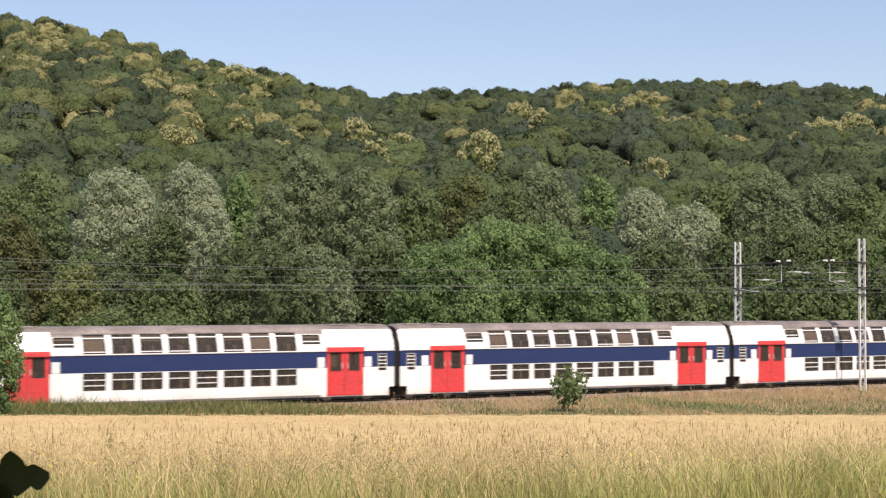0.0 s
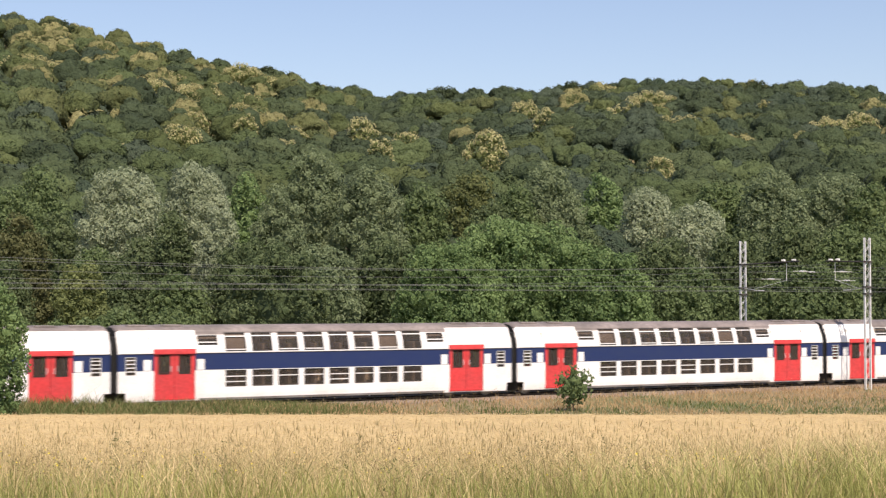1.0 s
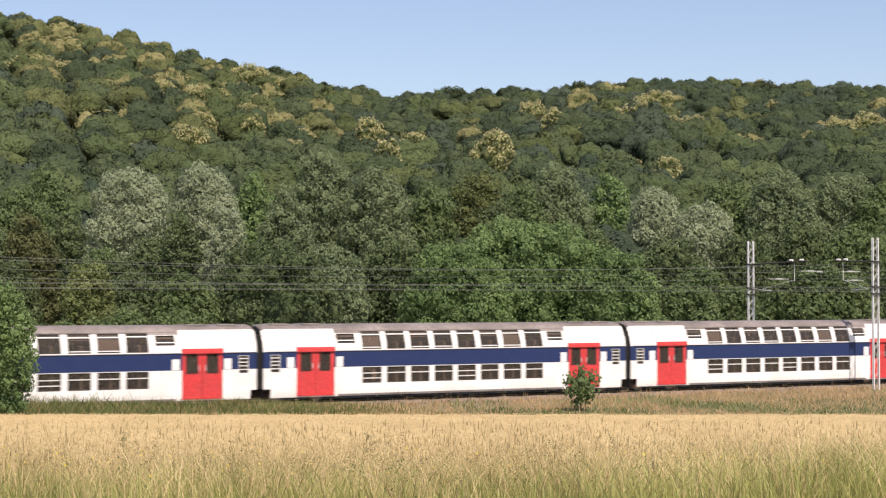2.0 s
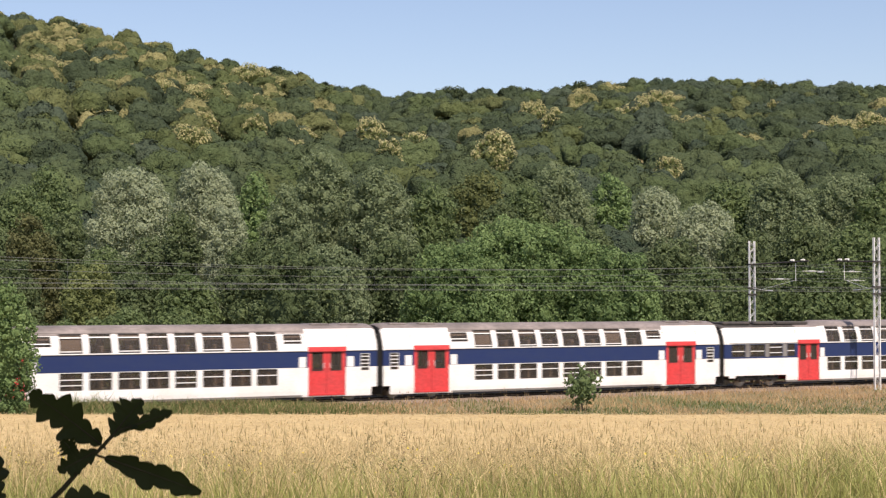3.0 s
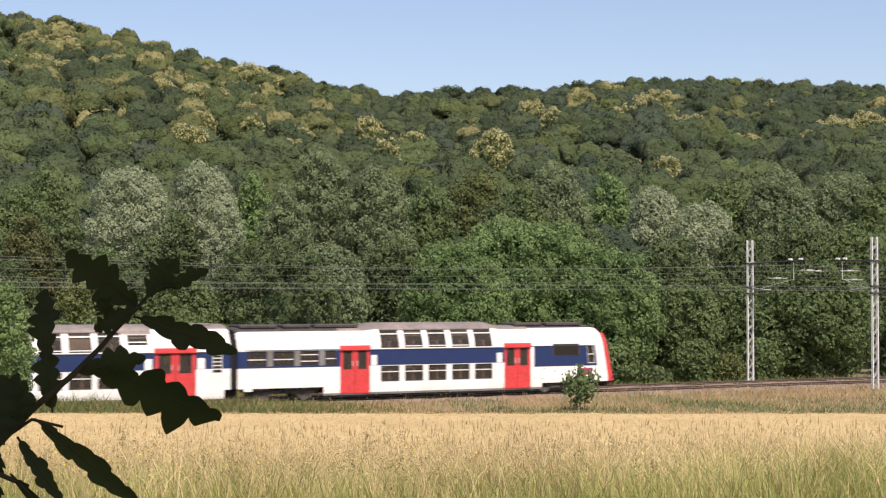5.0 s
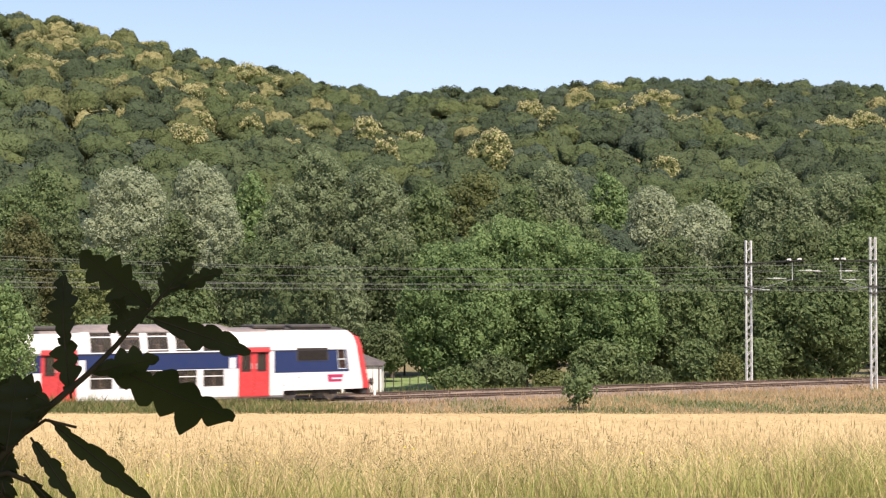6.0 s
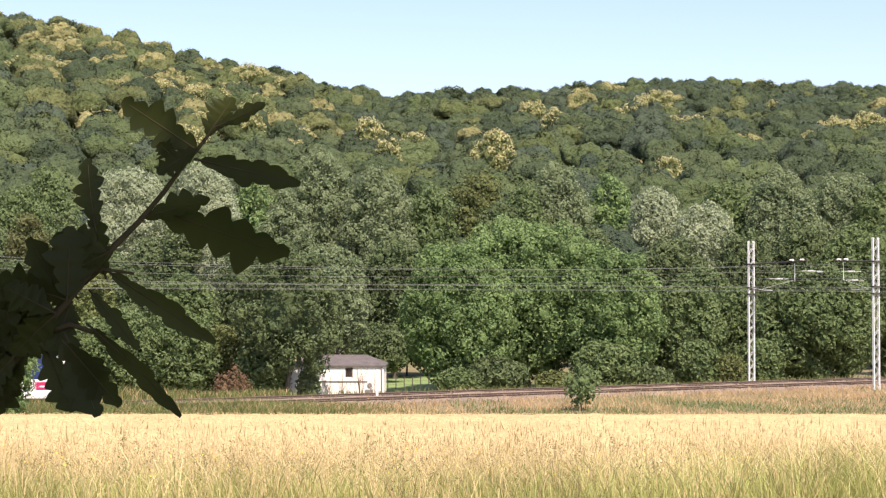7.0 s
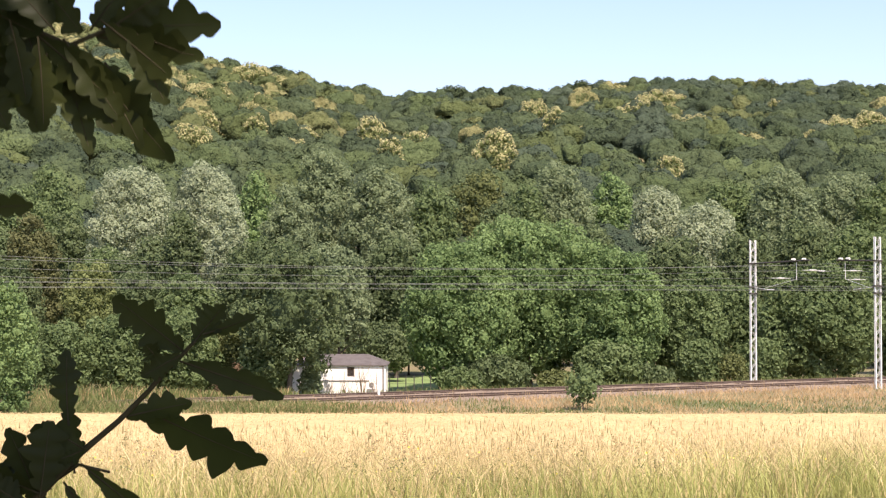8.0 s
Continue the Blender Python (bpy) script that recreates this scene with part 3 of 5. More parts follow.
    feature("birch_tree", 158, 462, 110, 124, G_YELLOW, "slender olive-green birch with drooping twigs", 70, lobes=22, lobe=0.3, clear=0.05)
    feature("maple_tree", 935, 386, 330, 126, G_LIGHT, "broad bright green field maple with a domed crown", 80, lobes=110, lobe=0.17, clear=0.03, depth=10, low=-0.95, leaf=3.2, cover=1.05)
    feature("maple_tree", 812, 425, 204, 121, G_LIGHT, "bright green maple with a low spreading crown", 81, lobes=80, lobe=0.20, clear=0.03, depth=8, low=-0.95, leaf=3.2, cover=1.05)
    feature("maple_tree", 1085, 440, 190, 123, G_LIGHT, "bright green maple with a low spreading crown", 82, lobes=76, lobe=0.20, clear=0.03, depth=8, low=-0.95, leaf=3.2, cover=1.05)
    feature("hedge_tree", 1215, 500, 150, 128, G_MID, "green hedge tree beside the railway", 83, lobes=36, lobe=0.28, clear=0.0, low=-0.98, leaf=4)
    feature("hedge_tree", 1445, 470, 230, 128, G_MID, "dense green hedge tree behind the overhead line masts", 84, lobes=50, lobe=0.24, clear=0.0, low=-0.98, leaf=4)
    feature("hedge_tree", 1590, 470, 150, 132, G_DARK, "dense green hedge tree behind the overhead line masts", 85, lobes=36, lobe=0.26, clear=0.0, low=-0.98, leaf=4)
    feature("ash_tree", 512, 430, 214, 107.5, G_DARK, "dark green ash tree leaning over the white hut", 86, lobes=50, lobe=0.2, clear=0.12, leaf=3.4, low=-0.86, cover=0.75)
    feature("ash_tree", 596, 475, 120, 119, G_GREY, "dark green ash tree leaning over the white hut", 87, lobes=28, lobe=0.28, clear=0.3, leaf=4)
    H = "bushy green shrub on the railway bank"
    for i, (cx, cy, w, y, mat) in enumerate([(110, 565, 130, 108, G_MID), (215, 545, 150, 110, G_MID), (320, 548, 150, 110, G_MID), (400, 570, 110, 112, G_OLIVE),
                                             (20, 540, 120, 108, G_MID), (468, 588, 104, 108, G_MID), (1290, 625, 60, 122, G_OLIVE),
                                             (1345, 600, 90, 124, G_MID), (-60, 540, 120, 108, G_MID), (815, 650, 90, 117, G_MID), (880, 628, 120, 118, G_DARK),
                                             (985, 655, 80, 118, G_OLIVE), (1070, 600, 130, 119, G_MID), (1155, 645, 80, 120, G_DARK), (1235, 600, 90, 122, G_MID), (548, 652, 44, 108, G_GREY)]):
        feature("bank_shrub", cx, cy, w, y, mat, H, 90 + i, lobes=34, lobe=0.28, clear=0.0, low=-0.98, category="shrub", group="shrubs behind the railway", leaf=4)
    for k, (cx, cy, w) in enumerate(((396, 656, 40), (418, 642, 38), (436, 664, 30))):
        feature("rusty_shrub", cx, cy, w, 104 + k, G_RUST, "low rust-brown dry shrub on the railway bank", 101 + 50 * k, lobes=16, lobe=0.36, clear=0.0, low=-0.98, category="shrub", leaf=2.2,
                cover=0.4, wild=1.4, group="rusty shrubs")
    feature("sapling", 1029, 642, 74, 88, G_MID, "young bushy green sapling in the grass before the railway", 102, lobes=7, lobe=0.5, clear=0.04, low=-0.95, leaf=3.4, cover=0.6, wild=0.9)
    feature("hazel_bush", 2, 500, 142, 74, G_LIGHT, "leafy green hazel bush at the edge of the wheat field", 103, lobes=60, lobe=0.20, clear=0.0, low=-0.98, category="bush", leaf=3.6,
            cover=0.85, wild=0.7)


valley_trees()


# ---- field and grass ----
def scatter(rng, n, y0, y1, slope=0.285, extra=1.0):
    """Places spread evenly over a widening strip of land."""
    y = np.sqrt(rng.uniform(y0 ** 2, y1 ** 2, n))
    x = rng.uniform(-1, 1, n) * (y * slope + extra)
    return x, y


def wheat_field():
    rng = np.random.default_rng(5)
    gx, gy = np.meshgrid(np.arange(-26, 26.1, 0.5), np.arange(46, 70.1, 0.5))
    z = ground_z(gx, gy) + 0.83 + rng.normal(0, 0.014, gx.shape)
    z[-1] = ground_z(gx[-1], gy[-1])
    z[0] = ground_z(gx[0], gy[0])
    k = np.arange(gx.size).reshape(gx.shape)
    f = np.stack([k[:-1, :-1], k[:-1, 1:], k[1:, 1:], k[1:, :-1]], -1).reshape(-1, 4)
    bed = (np.stack([gx, gy, z], -1).reshape(-1, 3), (f,))
    x, y = scatter(rng, 27000, 46, 70.2)
    n = len(x)
    h = rng.normal(0.85, 0.026, n)
    v, f, tip = blades(rng, x, y, ground_z(x, y), h, rng.uniform(0.012, 0.03, n), rng.uniform(0.02, 0.14, n))
    ev, ef = ears(rng, tip, rng.uniform(0.08, 0.13, n), rng.uniform(0.012, 0.024, n), rng.uniform(0.5, 1.0, n))
    v, f, num = join([bed, (v, f), (ev, ef)], [1, 0, 0])
    tagged(link_mesh("wheat_field", v, f, [STRAW, STUBBLE], index=num), "ripe golden wheat standing in a field", "wheat", kind="stuff")


wheat_field()


def grasses():
    rng = np.random.default_rng(6)
    sets, idx = [], []

    def add(vf, m):
        sets.append(vf)
        idx.append(m)

    # tall weedy strip before the field, in uneven tufts
    x, y = scatter(rng, 70000, 23.5, 35.5)
    n = len(x)
    tuft = np.array([noise.noise((a * 0.9, b * 0.5, 7.0)) + 0.6 * noise.noise((a * 0.25, b * 0.2, 1.0)) for a, b in zip(x, y)])
    dry = rng.uniform(0, 1, n) < 0.60 + 0.45 * tuft + 0.34 * (y - 29.0) / 5 - 0.30 * np.clip(x / y * 5 - 0.3, 0, 1)
    for m, pick, hm, wm in ((0, dry, 0.40, 0.0105), (1, ~dry, 0.28, 0.0105)):
        k = pick.sum()
        h = np.clip(rng.normal(hm, 0.18, k) + 0.34 * tuft[pick] + 0.22 * np.clip(x[pick] / y[pick] * 4.5 - 0.2, 0, 1), 0.10, 1.25)
        v, f, tip = blades(rng, x[pick], y[pick], ground_z(x[pick], y[pick]), h, rng.uniform(0.5, 1.5, k) * wm, rng.uniform(0.1, 1.3, k))
        add((v, f), m)
    # seed-headed stalks
    x, y = scatter(rng, 2600, 24, 35)
    n = len(x)
    v, f, tip = blades(rng, x, y, ground_z(x, y), rng.normal(0.64, 0.20, n), rng.uniform(0.004, 0.008, n), rng.uniform(0.05, 0.6, n))
    col = rng.uniform(0, 1, n) < 0.05
    add((v, f), 0)
    add(ears(rng, tip[~col], rng.uniform(0.06, 0.16, (~col).sum()), rng.uniform(0.004, 0.009, (~col).sum()), rng.uniform(0.0, 0.35, (~col).sum())), 0)
    add(ears(rng, tip[col], rng.uniform(0.14, 0.34, col.sum()), rng.uniform(0.003, 0.005, col.sum()), rng.uniform(0.0, 0.3, col.sum())), 2)
    # bold bright stalks
    x, y = scatter(rng, 1900, 24, 34.5)
    n = len(x)
    v, f, tip = blades(rng, x, y, ground_z(x, y), rng.uniform(0.4, 1.05, n), rng.uniform(0.009, 0.018, n), rng.uniform(0.05, 0.6, n))
    add((v, f), 0)
    add(ears(rng, tip, rng.uniform(0.1, 0.24, n), rng.uniform(0.007, 0.014, n), rng.uniform(0.0, 0.35, n)), 0)
    # small scattered spikelets
    x, y = scatter(rng, 40000, 24, 35.5)
    n = len(x)
    c = np.stack([x, y, ground_z(x, y) + np.clip(rng.normal(0.55, 0.2, n), 0.1, 1.1)], -1)
    lv, lf = leaf_quads(rng, c, rng.normal(0, 1, (n, 3)) + np.array([0, -1.0, 0.5]), rng.uniform(0.010, 0.026, n), 0.5, 0.35)
    add((lv, (lf,)), 0)
    # leafy weeds
    wx, wy = scatter(rng, 480, 24, 34.0)
    for a, b in zip(wx, wy):
        hh = rng.uniform(0.25, 0.72) + 0.30 * max(0.0, noise.noise((a * 0.5, b * 0.3, 4.0)) - 0.1) / 0.5
        k = int(95 * hh)
        t = rng.uniform(0.1, 1, k)
        c = np.stack([a + rng.normal(0, 0.16, k) * (1.2 - t), b + rng.normal(0, 0.14, k), gz(a, b) + t * hh], -1)
        lv, lf = leaf_quads(rng, c, rng.normal(0, 1, (k, 3)) + np.array([0, -0.5, 1.0]), np.full(k, rng.uniform(0.012, 0.026)), 0.5, 0.4)
        add((lv, (lf,)), 3 if rng.uniform() < 0.7 else 4)
    # a few small yellow flowers low in the grass
    x, y = scatter(rng, 260, 24, 28)
    n = len(x)
    c = np.stack([x, y, ground_z(x, y) + rng.uniform(0.35, 0.75, n)], -1)
    lv, lf = leaf_quads(rng, c, rng.normal(0, 0.3, (n, 3)) + np.array([0, -1.0, 0.8]), rng.uniform(0.010, 0.020, n), 0.3, 0.9)
    add((lv, (lf,)), 5)
    v, f, num = join(sets, idx)
    tagged(link_mesh("tall_grass", v, f, [DRY, BLADE, SEED, G_OLIVE, WEED_BROWN, PETAL], index=num), "tall weedy grass, straw-dry stalks over green blades", "grass", kind="stuff")

    # bank between field and railway: green and tall towards the hazel bush, short and dry further along
    sets, idx = [], []
    x, y = scatter(rng, 110000, 69.8, 128, 0.30)
    q = (x - TRACK0.x) * ACROSS.x + (y - TRACK0.y) * ACROSS.y
    keep = ((q < -0.9) | ((q > 9.0) & (q < 15) & (rng.uniform(0, 1, len(q)) < 0.35)))
    x, y, q = x[keep], y[keep], q[keep]
    n = len(x)
    patchy = np.array([noise.noise((a * 0.22, b * 0.1, 3.0)) for a, b in zip(x, y)])
    u = 784 + 2880 * x / y
    dry = 1.0 * patchy + rng.normal(0, 0.2, n) + 0.40 * np.clip((u - 500) / 900, -0.6, 1) - 0.55 * np.clip((-5.0 - q) / 5, 0, 1) * rng.uniform(0.1, 1.5, n) - 0.8 * (q > 0) - 0.45 * np.clip((520 - u) / 250, 0, 1) > 0.0
    tall = np.clip((540 - u) / 290, 0, 1) * (q < 0)
    for m, pick in ((0, dry), (1, ~dry)):
        k = pick.sum()
        h = np.abs(rng.normal(0.12, 0.08, k)) + 0.04 + 0.10 * rng.uniform(0, 1, k) * (q[pick] > -4) + tall[pick] * rng.uniform(0.25, 0.78, k) + 0.45 * np.clip((260 - u[pick]) / 120, 0, 1) * (q[pick] < 0) * rng.uniform(0.2, 1, k)
        v, f, tip = blades(rng, x[pick], y[pick], ground_z(x[pick], y[pick]), h * rng.uniform(0.5, 1.25, k), rng.uniform(0.02, 0.055, k), rng.uniform(0.1, 1.2, k))
        add((v, f), m)
    # lush strip beside the hazel bush, where the bank hides the rails
    sl, ql = rng.uniform(-14, 16, 26000), rng.uniform(-5.5, -0.9, 26000)
    x, y = TRACK0.x + ALONG.x * sl + ACROSS.x * ql, TRACK0.y + ALONG.y * sl + ACROSS.y * ql
    keep = (y > 70.4) & (rng.uniform(0, 1, len(x)) < np.clip((16 - sl) / 9, 0, 1))
    x, y, sl = x[keep], y[keep], sl[keep]
    n = len(x)
    h = (0.60 + 0.40 * np.clip((2 - sl) / 8, 0, 1)) * rng.uniform(0.55, 1.3, n) * np.clip((18 - sl) / 12, 0.45, 1)
    pick = rng.uniform(0, 1, n) < 0.16
    for m, pp in ((0, pick), (1, ~pick)):
        k = pp.sum()
        v, f, tip = blades(rng, x[pp], y[pp], ground_z(x[pp], y[pp]), h[pp], rng.uniform(0.015, 0.045, k), rng.uniform(0.1, 0.9, k))
        add((v, f), m)
    # rank weeds behind the track
    sl, ql = rng.uniform(-16, 14, 12000), rng.uniform(8.4, 14.5, 12000)
    x, y = TRACK0.x + ALONG.x * sl + ACROSS.x * ql, TRACK0.y + ALONG.y * sl + ACROSS.y * ql
    n = len(x)
    h = rng.uniform(0.4, 1.15, n) * np.clip((16 - sl) / 14, 0.5, 1)
    pick = rng.uniform(0, 1, n) < 0.22
    for m, pp in ((0, pick), (1, ~pick)):
        k = pp.sum()
        v, f, tip = blades(rng, x[pp], y[pp], ground_z(x[pp], y[pp]), h[pp], rng.uniform(0.02, 0.06, k), rng.uniform(0.1, 0.9, k))
        add((v, f), m)
    # taller dry stalks and docks standing on the bank
    x, y = scatter(rng, 3000, 71, 112, 0.30)
    q = (x - TRACK0.x) * ACROSS.x + (y - TRACK0.y) * ACROSS.y
    keep = (q < -1.6) & (q > -9)
    x, y = x[keep], y[keep]
    n = len(x)
    v, f, tip = blades(rng, x, y, ground_z(x, y), rng.uniform(0.3, 0.8, n), np.full(n, 0.02), rng.uniform(0.05, 0.35, n))
    add((v, f), 0)
    add(ears(rng, tip, rng.uniform(0.1, 0.25, n), rng.uniform(0.012, 0.03, n), rng.uniform(0.1, 0.5, n)), 2)
    v, f, num = join(sets, idx)
    tagged(link_mesh("bank_grass", v, f, [BANK_DRY, BLADE_DARK, SEED], index=num), "rough dry and green grass on the railway bank", "grass", kind="stuff")


grasses()


# ---- the train ----
SLEEPER_DARK = material("dark_louvre", (0.035, 0.030, 0.026), 0.9, spec=0.1)
LEN = 24.28
WIDE = 2.82


def inset(z):
    """How far the car's side leans in at the height z."""
    if z <= 2.82:
        return 0.05 * max(0.0, (0.75 - z) / 0.5) ** 2 if z < 0.75 else 0.0
    if z <= 3.92:
        return 0.33 * ((z - 2.82) / 1.10) ** 1.7
    return 0.33 + 1.08 * math.sin(min(1.0, (z - 3.92) / 0.42) * math.pi / 2) ** 0.01 * (1 - math.sqrt(max(0.0, 1 - ((z - 3.92) / 0.42) ** 2)))


class Car:
    """A car's skin: x along the car, y in from the near side, z over the rails."""

    def __init__(self, x0, x1, low_roof=(), nose=0.0):
        self.x0, self.x1, self.low_roof, self.nose = x0, x1, low_roof, nose

    def point(self, x, z, off=0.0, far=False):
        i = inset(z) + off
        zz = z
        for a, b in self.low_roof:
            k = min(max((x - a) / 0.7, 0), 1) * min(max((b - x) / 0.7, 0), 1)
            if a <= self.x0:
                k = min(max((b - x) / 0.7, 0), 1)
            if b >= self.x1:
                k = min(max((x - a) / 0.7, 0), 1)
            if zz > 3.72:
                zz = zz * (1 - k) + (3.72 + (z - 3.72) * 0.66) * k
        edge = max(0.0, 1 - (x - self.x0) / 0.22) if x < self.x0 + 0.22 else 0.0
        if not self.nose:
            edge = max(edge, 1 - (self.x1 - x) / 0.22 if x > self.x1 - 0.22 else 0.0)
        i += 0.10 * edge ** 2
        zz -= 0.10 * edge ** 2 * (zz > 3.4)
        if self.nose and x > 21.8:
            t = (x - 21.8) / (self.x1 - 21.8)
            x = x - t * (0.5 * max(0.0, (z - 0.9) / 2.4) + self.nose * max(0.0, (z - 3.2) / 1.0) ** 2)
            i += 0.34 * max(0.0, (t - 0.55) / 0.45) ** 2.2
            zz -= 0.20 * max(0.0, (t - 0.7) / 0.3) ** 2 * (1 if z > 3.6 else 0)
        i = min(i, WIDE / 2)
        return (x, WIDE - i if far else i, zz)

    def slab(self, x0, x1, z0, z1, o0, o1, nz=1, nx=1, far=False):
        """Corners and faces of a plate that follows the skin between two depths."""
        v, f = [], []
        for o in (o0, o1):
            for j in range(nz + 1):
                for i in range(nx + 1):
                    v.append(self.point(x0 + (x1 - x0) * i / nx, z0 + (z1 - z0) * j / nz, o, far))
        n, m = nx + 1, (nx + 1) * (nz + 1)
        for j in range(nz):
            for i in range(nx):
                a = j * n + i
                f += [[a, a + 1, a + 1 + n, a + n], [m + a, m + a + n, m + a + 1 + n, m + a + 1]]
        for i in range(nx):
            f += [[i, m + i, m + i + 1, i + 1], [nz * n + i, nz * n + i + 1, m + nz * n + i + 1, m + nz * n + i]]
        for j in range(nz):
            a, b = j * n, j * n + nx
            f += [[a, a + n, m + a + n, m + a], [b, m + b, m + b + n, b + n]]
        return v, f


def merge(sets):
    vs, fs, o = [], [], 0
    for v, f in sets:
        vs += list(v)
        fs += [[i + o for i in q] for q in f]
        o += len(v)
    return vs, fs


def car_body(car, root, holes, cuts, paint, ends=(True, True)):
    """The skin with real openings: holes have reveals, cuts shape the lower edge."""
    xs = sorted({car.x0, car.x0 + 0.08, car.x0 + 0.22, car.x1 - 0.22, car.x1 - 0.08, car.x1} | {round(v, 3) for h in holes + cuts for v in h[:2]}
                | set(np.arange(1.0, 24.2, 1.3).round(3)) | {4.74, 20.0} | {a + d for a, b in car.low_roof for d in (0, 0.7)} | {b - d for a, b in car.low_roof for d in (0, 0.7)}
                | ({22.2, 22.8, 23.3, 23.8, 24.1, 24.35, 24.6, 24.85} if car.nose else set()))
    xs = [x for x in xs if car.x0 <= x <= car.x1]
    zs = sorted({0.26, 0.38, 0.6, 0.75, 1.90, 2.80, 3.0, 3.2, 3.4, 3.6, 3.8, 3.87, 3.92, 3.97, 4.06, 4.14, 4.22, 4.28, 4.32, 4.34} | {h[2] for h in holes + cuts} | {h[3] for h in holes + cuts})
    v, f, m = [], [], []
    for far in (False, True):
        o = len(v)
        v += [car.point(x, z, 0, far) for z in zs for x in xs]
        n = len(xs)
        for j in range(len(zs) - 1):
            for i in range(n - 1):
                cx, cz = (xs[i] + xs[i + 1]) / 2, (zs[j] + zs[j + 1]) / 2
                if any(h[0] < cx < h[1] and h[2] < cz < h[3] for h in holes + cuts):
                    continue
                q = [o + j * n + i, o + j * n + i + 1, o + (j + 1) * n + i + 1, o + (j + 1) * n + i]
                f.append(q[::-1] if far else q)
                m.append(paint(cx, cz))
        for x0, x1, z0, z1, *_ in holes:
            o = len(v)
            k = 4
            for d in (0, 0.07):
                for j in range(k + 1):
                    z = z0 + (z1 - z0) * j / k
                    v += [car.point(x0, z, d, far), car.point(x1, z, d, far)]
            w = 2 * (k + 1)
            for j in range(k):
                a = o + 2 * j
                f += [[a, a + 2, a + 2 + w, a + w], [a + 1, a + 1 + w, a + 3 + w, a + 3]]
                m += [5, 5]
            f += [[o, o + w, o + w + 1, o + 1], [o + 2 * k, o + 2 * k + 1, o + w + 2 * k + 1, o + w + 2 * k]]
            m += [5, 5]
    for side, x in zip(ends, (car.x0, car.x1)):
        if side:
            o = len(v)
            ring = [car.point(x, z, 0) for z in zs] + [car.point(x, z, 0, True) for z in reversed(zs[:-1])]
            v += ring
            f.append(list(range(o, o + len(ring))))
            m.append(4 if not (car.nose and x == car.x1) else 2)
    return link_mesh("body", v, f, [WHITE, BLUE, RED, GREY, DARK, SKIRT], root, index=m)


def window_unit(car, root, x0, x1, z0, z1, far, bars, blind=0.0, frame_mat=None):
    nz = 4 if z1 > 2.9 else 1
    e = 0.035
    sets = [car.slab(x0, x0 + e, z0, z1, 0.012, 0.05, nz, 1, far), car.slab(x1 - e, x1, z0, z1, 0.012, 0.05, nz, 1, far),
            car.slab(x0 + e, x1 - e, z0, z0 + e, 0.012, 0.05, 1, 1, far), car.slab(x0 + e, x1 - e, z1 - e, z1, 0.012, 0.05, 1, 1, far)]
    w = link_mesh("window", *merge(sets), frame_mat or RUBBER, root)
    link_mesh("pane", *car.slab(x0 + e, x1 - e, z0 + e, z1 - e, 0.034, 0.040, nz, 1, far), PANE, w).visible_shadow = False
    if bars:
        h = z1 - z0
        for k in bars:
            link_mesh("sash_rail", *car.slab(x0 + e, x1 - e, z0 + h * k - 0.028, z0 + h * k + 0.028, 0.002, 0.033, 1, 1, far), ALU, w, "light aluminium sash rail")
    if blind:
        link_mesh("blind", *car.slab(x0 + 0.05, x1 - 0.05, z1 - (z1 - z0) * blind, z1 - 0.04, 0.09, 0.10, nz, 1, far), BLIND, w, "drawn brown roller blind")
    return w


def door_unit(car, root, x0, x1, z0, z1, far):
    """A pair of red sliding leaves under a red header."""
    mid = (x0 + x1) / 2
    wz0, wz1 = z0 + (z1 - z0) * 0.50, z0 + (z1 - z0) * 0.885
    link_mesh("door_header", *car.slab(x0 - 0.03, x1 + 0.03, z1 - 0.26, z1, -0.07, 0.05, 2, 1, far), RED, root, "red door header")
    link_mesh("door_step", *car.slab(x0, x1, z0 - 0.04, z0 + 0.05, -0.03, 0.10, 1, 1, far), RED, root)
    for a, b in ((x0, mid - 0.012), (mid + 0.012, x1)):
        w = b - a
        p, r = a + w * 0.20, b - w * 0.20
        t = z1 - 0.26
        sets = [car.slab(a, p, z0 + 0.05, t, 0.03, 0.08, 1, 1, far), car.slab(r, b, z0 + 0.05, t, 0.03, 0.08, 1, 1, far),
                car.slab(p, r, z0 + 0.05, wz0, 0.03, 0.08, 1, 1, far), car.slab(p, r, wz1, t, 0.03, 0.08, 1, 1, far)]
        d = link_mesh("door", *merge(sets), RED, root, "red sliding door leaf")
        g = 0.03
        link_mesh("gasket", *merge([car.slab(p, p + g, wz0, wz1, 0.02, 0.06, 1, 1, far), car.slab(r - g, r, wz0, wz1, 0.02, 0.06, 1, 1, far),
                                    car.slab(p + g, r - g, wz0, wz0 + g, 0.02, 0.06, 1, 1, far), car.slab(p + g, r - g, wz1 - g, wz1, 0.02, 0.06, 1, 1, far)]), RUBBER, d)
        link_mesh("pane", *car.slab(p + g, r - g, wz0 + g, wz1 - g, 0.045, 0.052, 1, 1, far), PANE, d).visible_shadow = False
        k = r + 0.03 if a == x0 else p - 0.06
        link_mesh("handle", *car.slab(k, k + 0.03, wz0 + 0.15, wz0 + 0.45, 0.0, 0.03, 1, 1, far), ALU, d, "small metal grab handle")


